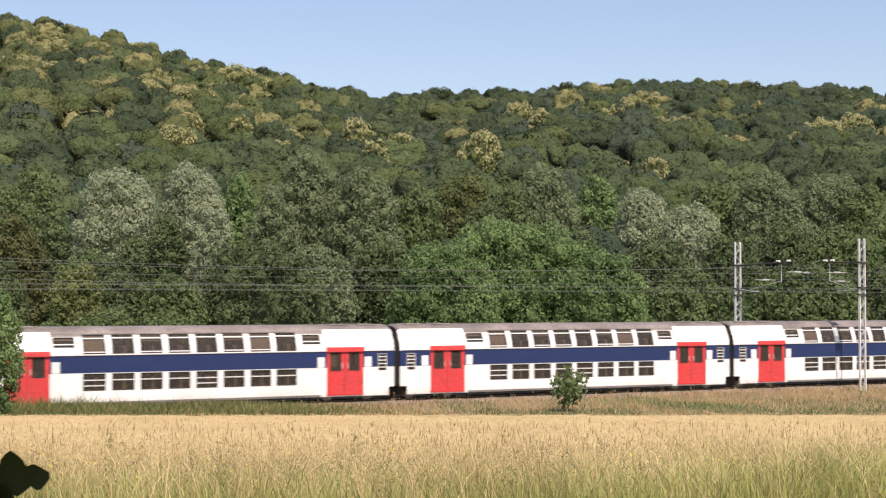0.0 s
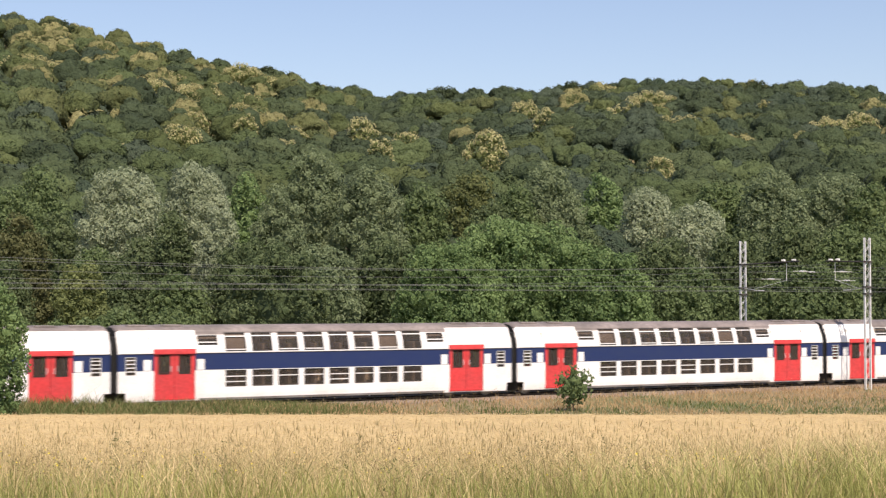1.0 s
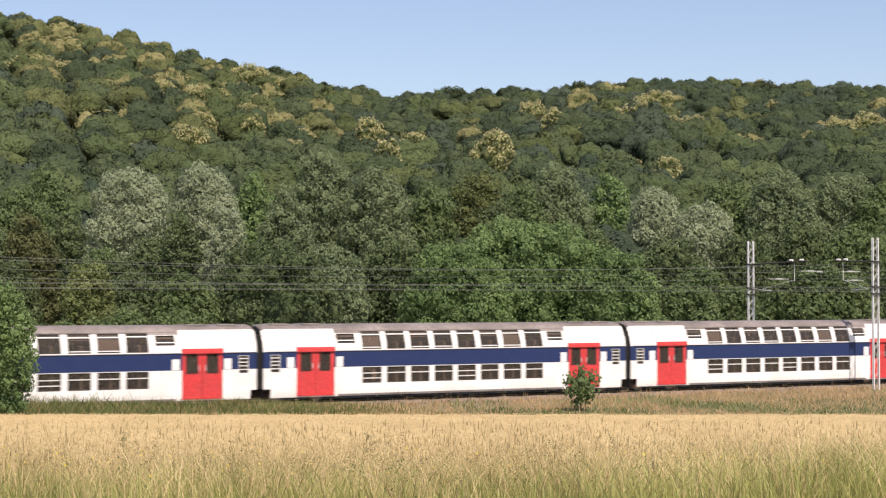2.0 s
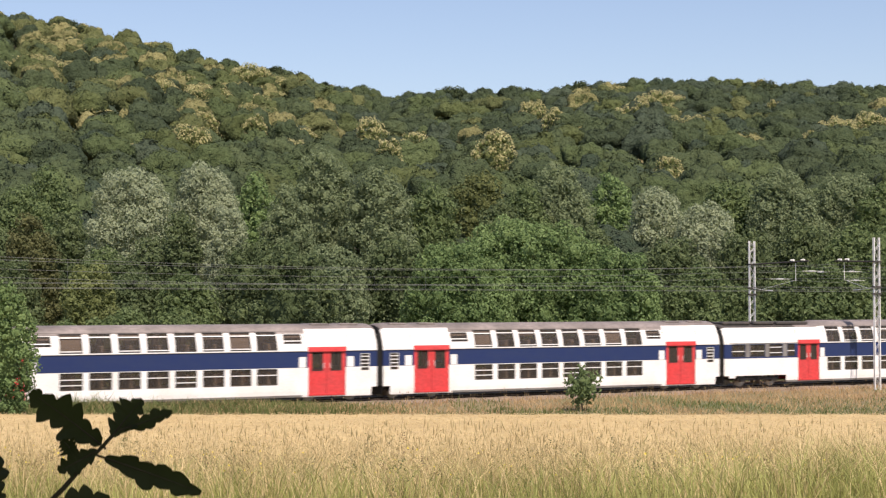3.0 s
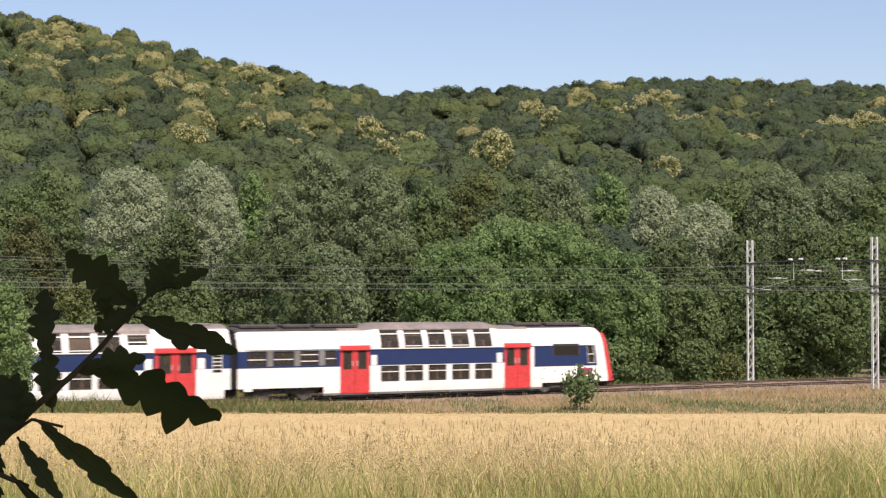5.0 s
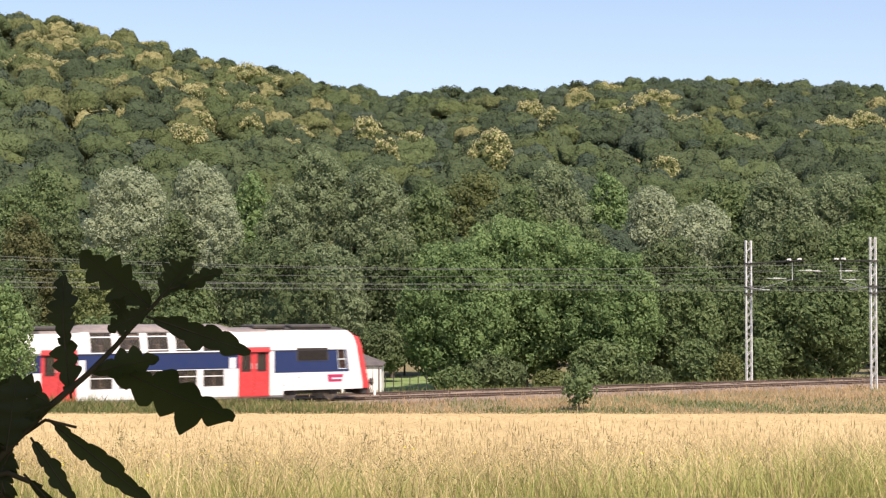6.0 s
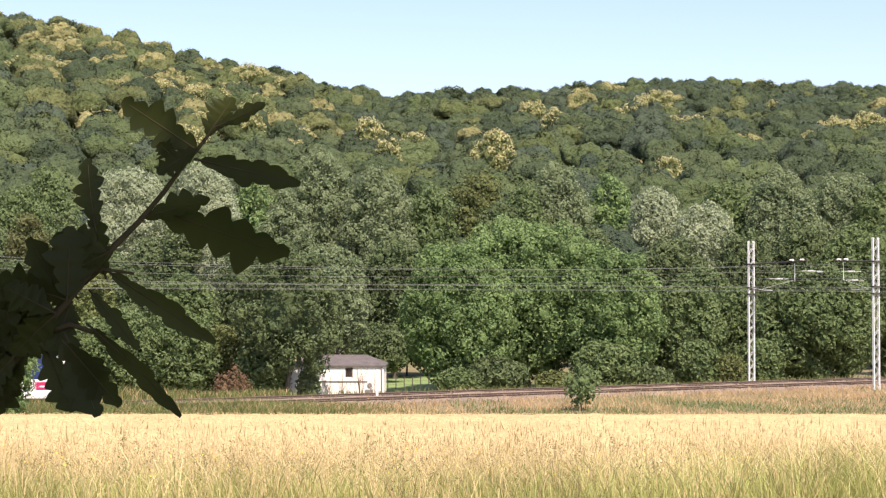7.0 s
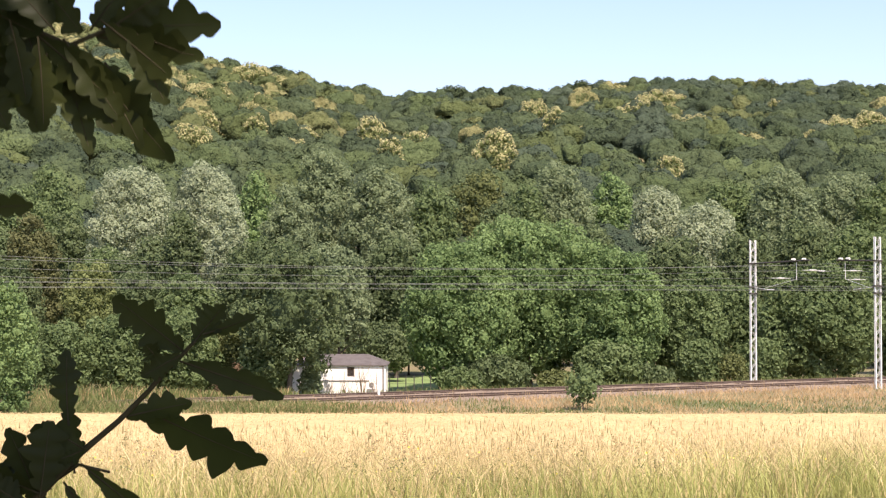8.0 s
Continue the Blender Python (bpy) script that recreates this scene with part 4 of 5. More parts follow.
def bogie(root, x):
    """A bogie frame with springs; its wheelsets turn."""
    b = bmesh.new()
    for y in (0.30, 2.42):
        box(b, x - 1.75, x + 1.75, y, y + 0.12, 0.42, 0.62, 0.03)
        for k in (-1.25, 1.25):
            box(b, x + k - 0.22, x + k + 0.22, y - 0.06, y + 0.16, 0.34, 0.60, 0.03)
            rod(b, (x + k - 0.35, y + 0.05, 0.55), (x + k - 0.35, y + 0.05, 0.80), 0.09)
            rod(b, (x + k + 0.35, y + 0.05, 0.55), (x + k + 0.35, y + 0.05, 0.80), 0.09)
        rod(b, (x, y + 0.05, 0.5), (x, y + 0.05, 0.85), 0.16)
    box(b, x - 0.35, x + 0.35, 0.3, 2.5, 0.45, 0.70, 0.03)
    g = part("bogie", b, DARK, root, "dark grimy bogie frame")
    for k in (-1.25, 1.25):
        b = bmesh.new()
        rod(b, (0, -1.05, 0), (0, 1.05, 0), 0.08)
        for y in (-0.76, 0.66):
            rod(b, (0, y, 0), (0, y + 0.10, 0), 0.45, None, 24)
            rod(b, (0, y - 0.03, 0), (0, y + 0.13, 0), 0.17, None, 12)
        w = part("wheelset", b, STEEL, g, "worn steel wheels on an axle")
        w.matrix_basis = pose(x + k, WIDE / 2, 0.46)
        WHEELS.append((w, x + k))


def interior(root, x0, x1, decks):
    b = bmesh.new()
    for z in decks:
        box(b, x0, x1, 0.12, WIDE - 0.12, z - 0.05, z)
    part("floor", b, INNER, root)
    first = None
    for z in decks:
        for k in range(int((x1 - x0) / 1.54)):
            x = x0 + 0.75 + k * 1.54
            if first is None:
                b = bmesh.new()
                for y in (0.14, 1.72):
                    box(b, -0.06, 0.06, y, y + 0.95, 0.35, 1.12, 0.03)
                    box(b, -0.5, 0.5, y, y + 0.95, 0.30, 0.44, 0.03)
                first = part("seat_row", b, SEAT, root, "back-to-back upholstered seats")
                first.matrix_basis = pose(x, 0, z)
            else:
                share("seat_row", first, pose(x, 0, z), root)


def bellows(root, x, length):
    b = bmesh.new()
    n = 4
    for i in range(n):
        a = x + length * i / n
        box(b, a + 0.01, a + length / n - 0.01, 0.28, WIDE - 0.28, 0.75, 3.75, 0.03)
    part("gangway_bellows", b, RUBBER, root, "black rubber gangway bellows")


WHEELS = []
UP, LOWZ = (2.885, 3.915), (0.96, 1.87)


def place_card(car, root, x0, x1, z0, z1):
    for far in (False, True):
        link_mesh("notice_panel", *car.slab(x0, x1, z0, z1, -0.012, 0.02, 1, 1, far), WHITE, root, "small white square notice panel")


def trailer_car():
    root = empty("passenger_car", Matrix(), "white, blue and red double-deck railway passenger car with grey roof", "train car", "cars of the train")
    car = Car(0.46, LEN + 0.10)
    starts = [6.40, 7.93, 9.46, 10.99, 12.52, 14.06, 15.60, 17.12]
    wins = [(x - 0.02, x + 1.18, *UP) for x in starts] + [(4.85, 5.97, 3.24, 3.78), (18.68, 19.76, 3.24, 3.78)] + [(x - 0.02, x + 1.18, *LOWZ) for x in starts]
    small = [(0.86, 1.42, 1.66, 2.66), (23.3, 23.86, 1.66, 2.66)]
    doors = [(2.40, 4.66, 0.36, 3.06), (20.12, 22.38, 0.36, 3.06)]

    def paint(x, z):
        if z < 0.38 and 5 < x < 19.6:
            return 5
        if z < 1.90:
            return 0
        if z < 2.80:
            return 1
        if z < (3.87 if 6.3 < x < 18.4 else 3.80 if 4.74 < x < 20.0 else 4.02):
            return 0
        return 3

    cuts = [(0.46, 0.86, 0.26, 0.75), (LEN - 0.30, LEN + 0.10, 0.26, 0.75)]
    car_body(car, root, wins + small + doors, cuts, paint)
    rng = random.Random(3)
    for far in (False, True):
        for i, w in enumerate(wins):
            up = w[2] > 2
            bars = (0.30,) if i in (8, 9) else ((0.10, 0.80) if up and i % 3 != 1 else ((0.62,) if not up else (0.82,)))
            if not up and i % 4 == 2:
                bars = (0.30, 0.62)
            window_unit(car, root, *w, far, bars, {0: 0.97, 6: 0.97}.get(i, 0.35 if up and rng.random() < 0.4 else 0))
        for w in small:
            window_unit(car, root, *w, far, (0.22, 0.42, 0.62, 0.82), 0, ALU)
        for d in doors:
            door_unit(car, root, *d, far)
        for a, c in ((0.54, 2.34), (4.74, 20.05), (22.44, LEN + 0.02)):
            link_mesh("drip_rail", *car.slab(a, c, 2.795, 2.83, -0.025, 0.01, 1, 8, far), DARK, root, "thin dark drip rail over the blue band")
    for x in (1.82, 4.76, 19.56, 22.46):
        place_card(car, root, x, x + 0.42, 1.92, 2.50)
    interior(root, 4.8, 19.9, (0.55, 2.15))
    for x0, x1, screens in ((0.5, 4.8, (2.2, 4.8)), (19.9, LEN - 0.5, (19.9, 22.5))):
        b = bmesh.new()
        box(b, x0, x1, 0.12, WIDE - 0.12, 1.0, 1.05)
        for x in screens:
            box(b, x - 0.02, x + 0.02, 0.12, 1.0, 0.4, 3.7)
            box(b, x - 0.02, x + 0.02, WIDE - 1.0, WIDE - 0.12, 0.4, 3.7)
        part("vestibule", b, INNER, root)
    for x in (1.2, 3.1, 20.6, 22.4):
        b = bmesh.new()
        box(b, x, x + 1.1, 0.75, WIDE - 0.75, 4.22, 4.36, 0.04)
        part("roof_vent", b, GREY, root, "low grey roof ventilation box")
    bellows(root, 0.10, 0.36)
    bogie(root, 2.6)
    bogie(root, LEN - 2.6)
    b = bmesh.new()
    box(b, 5.2, 19.1, 0.25, WIDE - 0.25, 0.24, 0.40, 0.04)
    part("underframe", b, DARK, root)
    return root


def power_car():
    root = empty("driving_car", Matrix(), "white and blue driving car with red doors and sloping nose", "train car", "cars of the train")
    X1 = 25.08
    car = Car(0.46, X1, low_roof=((0.46, 8.9), (16.35, X1)), nose=0.30)
    starts = [9.06, 10.58, 12.10, 13.64, 15.16]
    wins = [(x - 0.02, x + 1.15, *UP) for x in starts] + [(x - 0.02, x + 1.15, *LOWZ) for x in starts]
    single = [(1.0, 2.1, 1.98, 2.78), (2.52, 3.72, 1.98, 2.78), (4.1, 5.2, 1.98, 2.78), (5.62, 6.26, 1.98, 2.78)]
    cab = [(23.12, 23.66, 1.76, 2.86)]
    doors = [(6.52, 8.34, 0.38, 3.06), (17.14, 18.94, 0.38, 3.06)]

    def paint(x, z):
        if x > 24.6:
            return 2
        if z < 0.38:
            return 5
        if x < 6.5:
            return 1 if 1.88 < z < 2.80 else (0 if z < 3.97 else 4)
        if x > 19.0:
            return 1 if (1.60 < z < 2.86 and 19.15 < x < 23.8) else (0 if z < 4.06 else 4)
        if z < 1.90:
            return 0
        if z < 2.80:
            return 1 if 8.4 < x < 17.1 else 0
        return 0 if z < (3.87 if 9 < x < 16.4 else 4.0) else 3

    cuts = [(0.46, 0.80, 0.26, 0.75), (0.80, 1.3, 0.26, 0.6), (1.3, 5.5, 0.26, 0.75), (19.75, X1, 0.26, 0.62)]
    holes = wins + single + cab + doors
    car_body(car, root, holes, cuts + [(30.0, 30.1, 1.60, 2.86)], paint)
    for far in (False, True):
        for i, w in enumerate(wins):
            up = w[2] > 2
            window_unit(car, root, *w, far, ((0.10, 0.80) if up and i not in (0, 4) else ((0.62,) if not up and i != 3 else (0.78,))), 0.35 if up and i in (1, 3) else 0)
        for i, w in enumerate(single):
            window_unit(car, root, *w, far, (0.45,) if i != 2 else (0.3, 0.75))
        for w in cab:
            window_unit(car, root, *w, far, (0.5,), 0, ALU)
        for d in doors:
            door_unit(car, root, *d, far)
        for a in (2.14, 3.76, 5.24):
            link_mesh("grey_panel", *car.slab(a, a + 0.34, 1.96, 2.80, -0.008, 0.03, 1, 1, far), SKIRT, root, "grey panel between windows")
        v = [car.slab(20.6, 22.42, 2.28 + k * 0.066, 2.28 + k * 0.066 + 0.045, -0.022, 0.02, 1, 1, far) for k in range(10)]
        grille = link_mesh("vent_grille", *car.slab(20.52, 22.5, 2.24, 2.97, -0.008, 0.03, 1, 1, far), DARK, root, "dark louvred equipment grille")
        for vv, ff in v:
            link_mesh("louvre", vv, ff, SLEEPER_DARK, grille)
        # maker's mark as plain shapes
        ev, ef = car.slab(22.42, 23.26, 1.04, 1.46, -0.006, 0.02, 4, 1, far)
        em = link_mesh("emblem", [(x + (z - 1.04) * 0.36 * (1 if x > 22.8 else -0.25), y, z) for x, y, z in ev], ef, CARMINE, root, "small carmine slanted emblem")
        link_mesh("emblem_stripe", *car.slab(22.66, 23.30, 1.19, 1.27, -0.012, 0.0, 1, 1, far), WHITE, em, "white stripe")
        for a, c in ((0.54, 6.46), (8.40, 17.05), (19.0, 23.6)):
            link_mesh("drip_rail", *car.slab(a, c, 2.835 if a > 18 or a < 1 else 2.795, 2.87 if a > 18 or a < 1 else 2.83, -0.025, 0.01, 1, 8, far), DARK, root, "thin dark drip rail over the blue band")
        rs = random.Random(5)
        for _ in range(9):
            a, z = rs.uniform(19.2, 21.4), rs.uniform(0.68, 1.5)
            w = rs.uniform(0.05, 0.22)
            link_mesh("paint_scuff", *car.slab(a, a + w, z, z + rs.uniform(0.02, 0.06), -0.004, 0.01, 1, 1, far), SCUFF, root, "chipped paint patch")
    for x in (8.42, 16.62):
        place_card(car, root, x, x + 0.36, 1.92, 2.50)
    interior(root, 8.9, 16.9, (0.55, 2.15))
    b = bmesh.new()
    box(b, 0.5, 8.8, 0.12, WIDE - 0.12, 1.05, 1.10)
    box(b, 17.0, 24.0, 0.12, WIDE - 0.12, 1.05, 1.10)
    for x in (6.4, 8.8, 16.9, 19.1, 23.0):
        box(b, x - 0.02, x + 0.02, 0.12, WIDE - 0.12, 0.6, 3.7)
    part("vestibule", b, INNER, root)
    # roof gear
    for x0, x1, mat in ((0.8, 3.0, DARK), (3.3, 5.0, DARK), (5.2, 7.9, DARK), (18.2, 20.1, DARK), (20.4, 22.9, DARK)):
        b = bmesh.new()
        box(b, x0, x1, 0.55, WIDE - 0.55, 4.05, 4.27, 0.06)
        part("roof_gear", b, mat, root, "dark roof equipment box")
    # front: windscreen, lamps, buffer beam
    b = bmesh.new()
    p = [car.point(X1, z, 0.0) for z in (2.0, 3.3)]
    bmesh.ops.create_cube(b, size=1, matrix=Matrix.Translation(((p[0][0] + p[1][0]) / 2 + 0.01, WIDE / 2, 2.65)) @ pose(0, 0, 0, 0, -math.degrees(math.atan2(p[0][0] - p[1][0], 1.3)), 0)
                          @ Matrix.Diagonal((0.05, 1.75, 1.25, 1)))
    part("windscreen", b, RUBBER, root, "dark front windscreen")
    for y in (0.62, WIDE - 0.62):
        b = bmesh.new()
        rod(b, (X1 - 0.08, y, 1.35), (X1 + 0.03, y, 1.35), 0.12, 0.10, 14)
        part("tail_lamp", b, RED, root, "round red tail lamp")
        b = bmesh.new()
        rod(b, (X1 - 0.1, y, 0.95), (X1 + 0.28, y, 0.95), 0.09)
        rod(b, (X1 + 0.28, y, 0.95), (X1 + 0.33, y, 0.95), 0.22, None, 14)
        part("buffer", b, DARK, root, "black round buffer")
    b = bmesh.new()
    box(b, X1 - 0.5, X1 - 0.05, 0.35, WIDE - 0.35, 0.28, 0.62, 0.05)
    part("snow_guard", b, DARK, root)
    bellows(root, 0.10, 0.36)
    bogie(root, 3.4)
    bogie(root, 21.6)
    b = bmesh.new()
    box(b, 8.6, 17.0, 0.25, WIDE - 0.25, 0.24, 0.42, 0.04)
    part("underframe", b, DARK, root)
    return root


CARS = []
rear = power_car()
CARS.append(rear)
CARS.append(trailer_car())
for c in CARS:
    c.scale = (1, 1, 0.973)
for _ in range(3):
    c = copy_thing(CARS[1], Matrix())
    CARS.append(c)
    for g in c.children:
        for w in g.children:
            if w.name.startswith("wheelset"):
                WHEELS.append((w, w.matrix_basis.translation.x))


# ---- railway ----
def railway():
    s0, s1 = -62.0, 150.0
    L = s1 - s0
    base = Matrix.Translation(on_track(0, 0)) @ pose(0, 0, 0, 0, 0, TRACK_ANGLE)
    # ballast bed with sloping shoulders
    rng = np.random.default_rng(8)
    qs = np.array([-2.0, -1.2, -0.5, 0.3, 1.41, 2.5, 3.2, 4.0, 5.05, 6.1, 7.0, 7.8, 8.6])
    zq = np.array([-0.42, -0.20, -0.12, -0.10, -0.12, -0.09, 0.0, -0.09, -0.12, -0.10, -0.14, -0.26, -0.45])
    ss = np.arange(s0, s1 + 0.1, 0.8)
    a, b = np.meshgrid(ss, qs)
    z = np.broadcast_to(zq[:, None], a.shape) + rng.normal(0, 0.018, a.shape)
    k = np.arange(a.size).reshape(a.shape)
    f = np.stack([k[:-1, :-1], k[:-1, 1:], k[1:, 1:], k[1:, :-1]], -1).reshape(-1, 4)
    bed = tagged(link_mesh("ballast_bed", np.stack([a, b, z], -1).reshape(-1, 3), f, BALLAST), "brownish crushed-stone ballast bed of the railway", "ballast", kind="structure")
    bed.matrix_basis = base
    # loose stones
    n = 5200
    c = np.stack([rng.uniform(-20, 120, n), rng.uniform(-1.6, 8.2, n), np.zeros(n)], -1)
    c[:, 2] = np.interp(c[:, 1], qs, zq) + 0.02
    t = np.array([[1, 0, -0.5], [-0.5, 0.87, -0.5], [-0.5, -0.87, -0.5], [0, 0, 0.8]])
    v = (c[:, None] + t[None] * rng.uniform(0.03, 0.075, (n, 1, 1)) * rng.choice([-1, 1], (n, 1, 3))).reshape(-1, 3)
    f = (np.arange(n)[:, None, None] * 4 + np.array([[0, 1, 2], [0, 3, 1], [1, 3, 2], [2, 3, 0]])[None]).reshape(-1, 3)
    st = tagged(link_mesh("ballast_stones", v, f, BALLAST), "loose brown-grey ballast stones between the rails", "stones", kind="stuff")
    st.matrix_basis = base
    for c in (1.41, 5.05):
        tr = empty("railway_track", base, "rusty railway track on dark wooden sleepers", "railway track", "tracks of the line")
        tr["kind"] = "structure"
        for g in (-0.7525, 0.7525):
            bm = bmesh.new()
            y = c + g
            box(bm, s0, s1, y - 0.07, y + 0.07, -0.165, -0.145)
            box(bm, s0, s1, y - 0.012, y + 0.012, -0.145, -0.045)
            r = part("rail", bm, RUST, tr, "rusty rail with a bright worn head")
            bm = bmesh.new()
            box(bm, s0, s1, y - 0.036, y + 0.036, -0.045, 0.0, 0.008)
            part("rail_head", bm, SHINE, r, "bright worn rail head")
        bm = bmesh.new()
        box(bm, -0.13, 0.13, c - 1.2, c + 1.2, -0.26, -0.155, 0.02)
        first = part("sleeper", bm, SLEEPER, tr)
        first.matrix_basis = pose(-24.0, 0, 0)
        for i in range(1, 200):
            share("sleeper", first, pose(-24.0 + i * 0.6, 0, 0), tr)


railway()


# ---- overhead line ----
def lattice_mast(s, q, foot, height, reach, way, second):
    """A lattice mast of two channels and cross braces; its arm reaches over the track."""
    m = Matrix.Translation(on_track(s, q, foot)) @ pose(0, 0, 0, 0, 0, TRACK_ANGLE)
    root = empty("overhead_line_mast", m, "galvanised lattice mast carrying the overhead line beside the track", "mast", "overhead line masts")
    w, t = 0.46, 0.06
    for x in (-w / 2, w / 2):
        b = bmesh.new()
        for y in (-0.06, 0.06):
            box(b, x - t / 2, x + t / 2, y - 0.012, y + 0.012, -0.1, height)
        box(b, x - 0.012 if x < 0 else x - t / 2 + 0.09, x + 0.012 if x < 0 else x + t / 2, -0.048, 0.048, -0.1, height)
        part("channel", b, GALV, root, "galvanised steel channel")
    n = int(height / 0.44)
    for y in (-0.075, 0.075):
        for i in range(n):
            z0, z1 = i * height / n, (i + 1) * height / n
            b = bmesh.new()
            a, e = (-w / 2, w / 2) if i % 2 == 0 else (w / 2, -w / 2)
            d = Vector((e - a, 0, z1 - z0))
            bmesh.ops.create_cube(b, size=1, matrix=Matrix.Translation(((a + e) / 2, y + (0.004 if i % 2 else -0.004), (z0 + z1) / 2)) @ d.to_track_quat("X", "Y").to_matrix().to_4x4()
                                  @ Matrix.Diagonal((d.length, 0.010, 0.034, 1)))
            part("brace", b, GALV, root)
    b = bmesh.new()
    box(b, -0.35, 0.35, -0.3, 0.3, -0.6, 0.06, 0.04)
    part("footing", b, CONCRETE, root, "concrete footing")
    top = 8.06 - foot
    b = bmesh.new()
    rod(b, (0, 0, top), (0, way * reach, top + 0.12), 0.05)
    arm = part("arm", b, DARK, root, "dark horizontal bracket arm")
    for k in (0.72, 0.90):
        b = bmesh.new()
        for j in range(4):
            rod(b, (0, way * reach * k - 0.18 + j * 0.09, top + 0.20), (0, way * reach * k - 0.11 + j * 0.09, top + 0.20), 0.075, 0.05, 10)
        part("insulator", b, PORCELAIN, arm, "ribbed white insulator")
    b = bmesh.new()
    rod(b, (0, way * reach * 0.78, top), (0, way * reach * 0.78, top - 1.2), 0.018)
    rod(b, (0, way * reach * 0.78, top - 1.15), (0, way * reach * 0.20, top - 1.75), 0.013)
    part("steady_arm", b, GALV, arm, "thin drop rod with steady arm")
    b = bmesh.new()
    rod(b, (0, 0, top - 1.65), (0, way * 1.6, top - 1.85), 0.016)
    rod(b, (0, way * 1.5, top - 1.83), (0, way * 2.2, top - 1.85), 0.03)
    part("registration_arm", b, GALV, root)
    for z in (top, top - 1.65, top - 2.1):
        b = bmesh.new()
        box(b, -w / 2 - 0.07, w / 2 + 0.07, -0.17, 0.17, z - 0.05, z + 0.05)
        part("clamp", b, DARK, root)
    return root


def along_of(cx, q):
    """Metres along the line at which a thing q metres behind it stands in the column cx of the resting view."""
    u = (cx - 784) / 2880
    p = TRACK0 + ACROSS * q
    return (u * p.y - p.x) / (ALONG.x - u * ALONG.y)


S_NEAR, S_FAR = along_of(1551, -2.44), along_of(1330.5, 8.0)
lattice_mast(S_NEAR, -2.44, -0.48, 10.1, 3.8, 1, True)
lattice_mast(S_FAR, 8.0, -0.25, 9.95, 5.8, -1, False)


def wire(name, label, q, z_of, s0, s1, r=0.012, step=4.0):
    n = max(2, int((s1 - s0) / step))
    cu = bpy.data.curves.new(name, "CURVE")
    cu.dimensions, cu.bevel_depth, cu.bevel_resolution = "3D", r, 1
    sp = cu.splines.new("POLY")
    sp.points.add(n)
    for i in range(n + 1):
        s = s0 + (s1 - s0) * i / n
        sp.points[i].co = (*on_track(s, q, z_of(s)), 1)
    cu.materials.append(WIRE)
    return tagged(new(name, cu), label, "wire", "overhead wires")


def strain_insulators():
    """White insulators on the wires that are anchored near the masts."""
    for s0, q, z in ((S_FAR + 2.2, 7.9, 7.05), (S_FAR + 4.6, 6.3, 7.55), (S_NEAR - 3.4, 0.2, 7.45), (S_NEAR - 1.2, -1.2, 7.42), (S_NEAR - 4.2, 2.4, 6.95), (S_FAR + 6.6, 4.9, 6.95)):
        b = bmesh.new()
        for j in range(5):
            rod(b, (j * 0.11, 0, 0), (j * 0.11 + 0.08, 0, 0), 0.06, 0.045, 10)
        rod(b, (-0.6, 0, 0), (1.1, 0, 0), 0.012, None, 5)
        o = tagged(part("strain_insulator", b, PORCELAIN), "small white strain insulator on the overhead wires", "insulator", "strain insulators")
        o.matrix_basis = Matrix.Translation(on_track(s0, q, z)) @ pose(0, 0, 0, 0, 0, TRACK_ANGLE)
    for (sa, qa, za), (sb, qb, zb) in (((S_FAR, 8.0, 7.6), (S_NEAR, -2.44, 7.35)), ((S_FAR, 8.0, 7.05), (S_NEAR, -2.44, 6.95)), ((S_FAR, 8.0, 6.25), (S_NEAR, -2.44, 6.3))):
        b = bmesh.new()
        rod(b, on_track(sa, qa, za), on_track(sb, qb, zb), 0.010, None, 6)
        tagged(part("cross_span_wire", b, WIRE), "thin cross-span wire strung between the two masts", "wire", "overhead wires")


strain_insulators()


def overhead_wires():
    span = 63.0
    for q, sm, low in ((1.34, S_NEAR, 6.12), (4.6, S_FAR, 6.42)):
        def carrier(s, sm=sm):
            k = ((s - sm) / span) % 1.0
            return 7.95 - 4 * 0.62 * k * (1 - k)

        wire("carrier_wire", "sagging carrier wire over the railway track", q, carrier, -70, 150, 0.008)
        wire("contact_wire", "taut contact wire over the railway track", q, lambda s, low=low: low, -70, 150, 0.008)
        wire("contact_wire", "second taut contact wire beside the first", q + 0.25, lambda s, low=low: low + 0.05, -70, 150, 0.005)
        drop = empty("droppers", Matrix(), "thin vertical droppers between carrier and contact wire", "wire", "overhead wires")
        for i in range(-8, 20):
            s = sm + (i + 0.5) * 7.0
            b = bmesh.new()
            rod(b, on_track(s, q, low), on_track(s, q, carrier(s)), 0.003, None, 5)
            part("dropper", b, WIRE, drop)
    wire("feeder_wire", "feeder wire strung along the masts", 8.0, lambda s: 7.1 - 4 * 0.6 * (((s - S_FAR) / span) % 1.0) * (1 - ((s - S_FAR) / span) % 1.0), -70, 150, 0.008)
    wire("feeder_wire", "feeder wire strung along the masts", 7.7, lambda s: 7.55 - 4 * 0.6 * (((s - S_FAR) / span) % 1.0) * (1 - ((s - S_FAR) / span) % 1.0), -70, 150, 0.008)


overhead_wires()


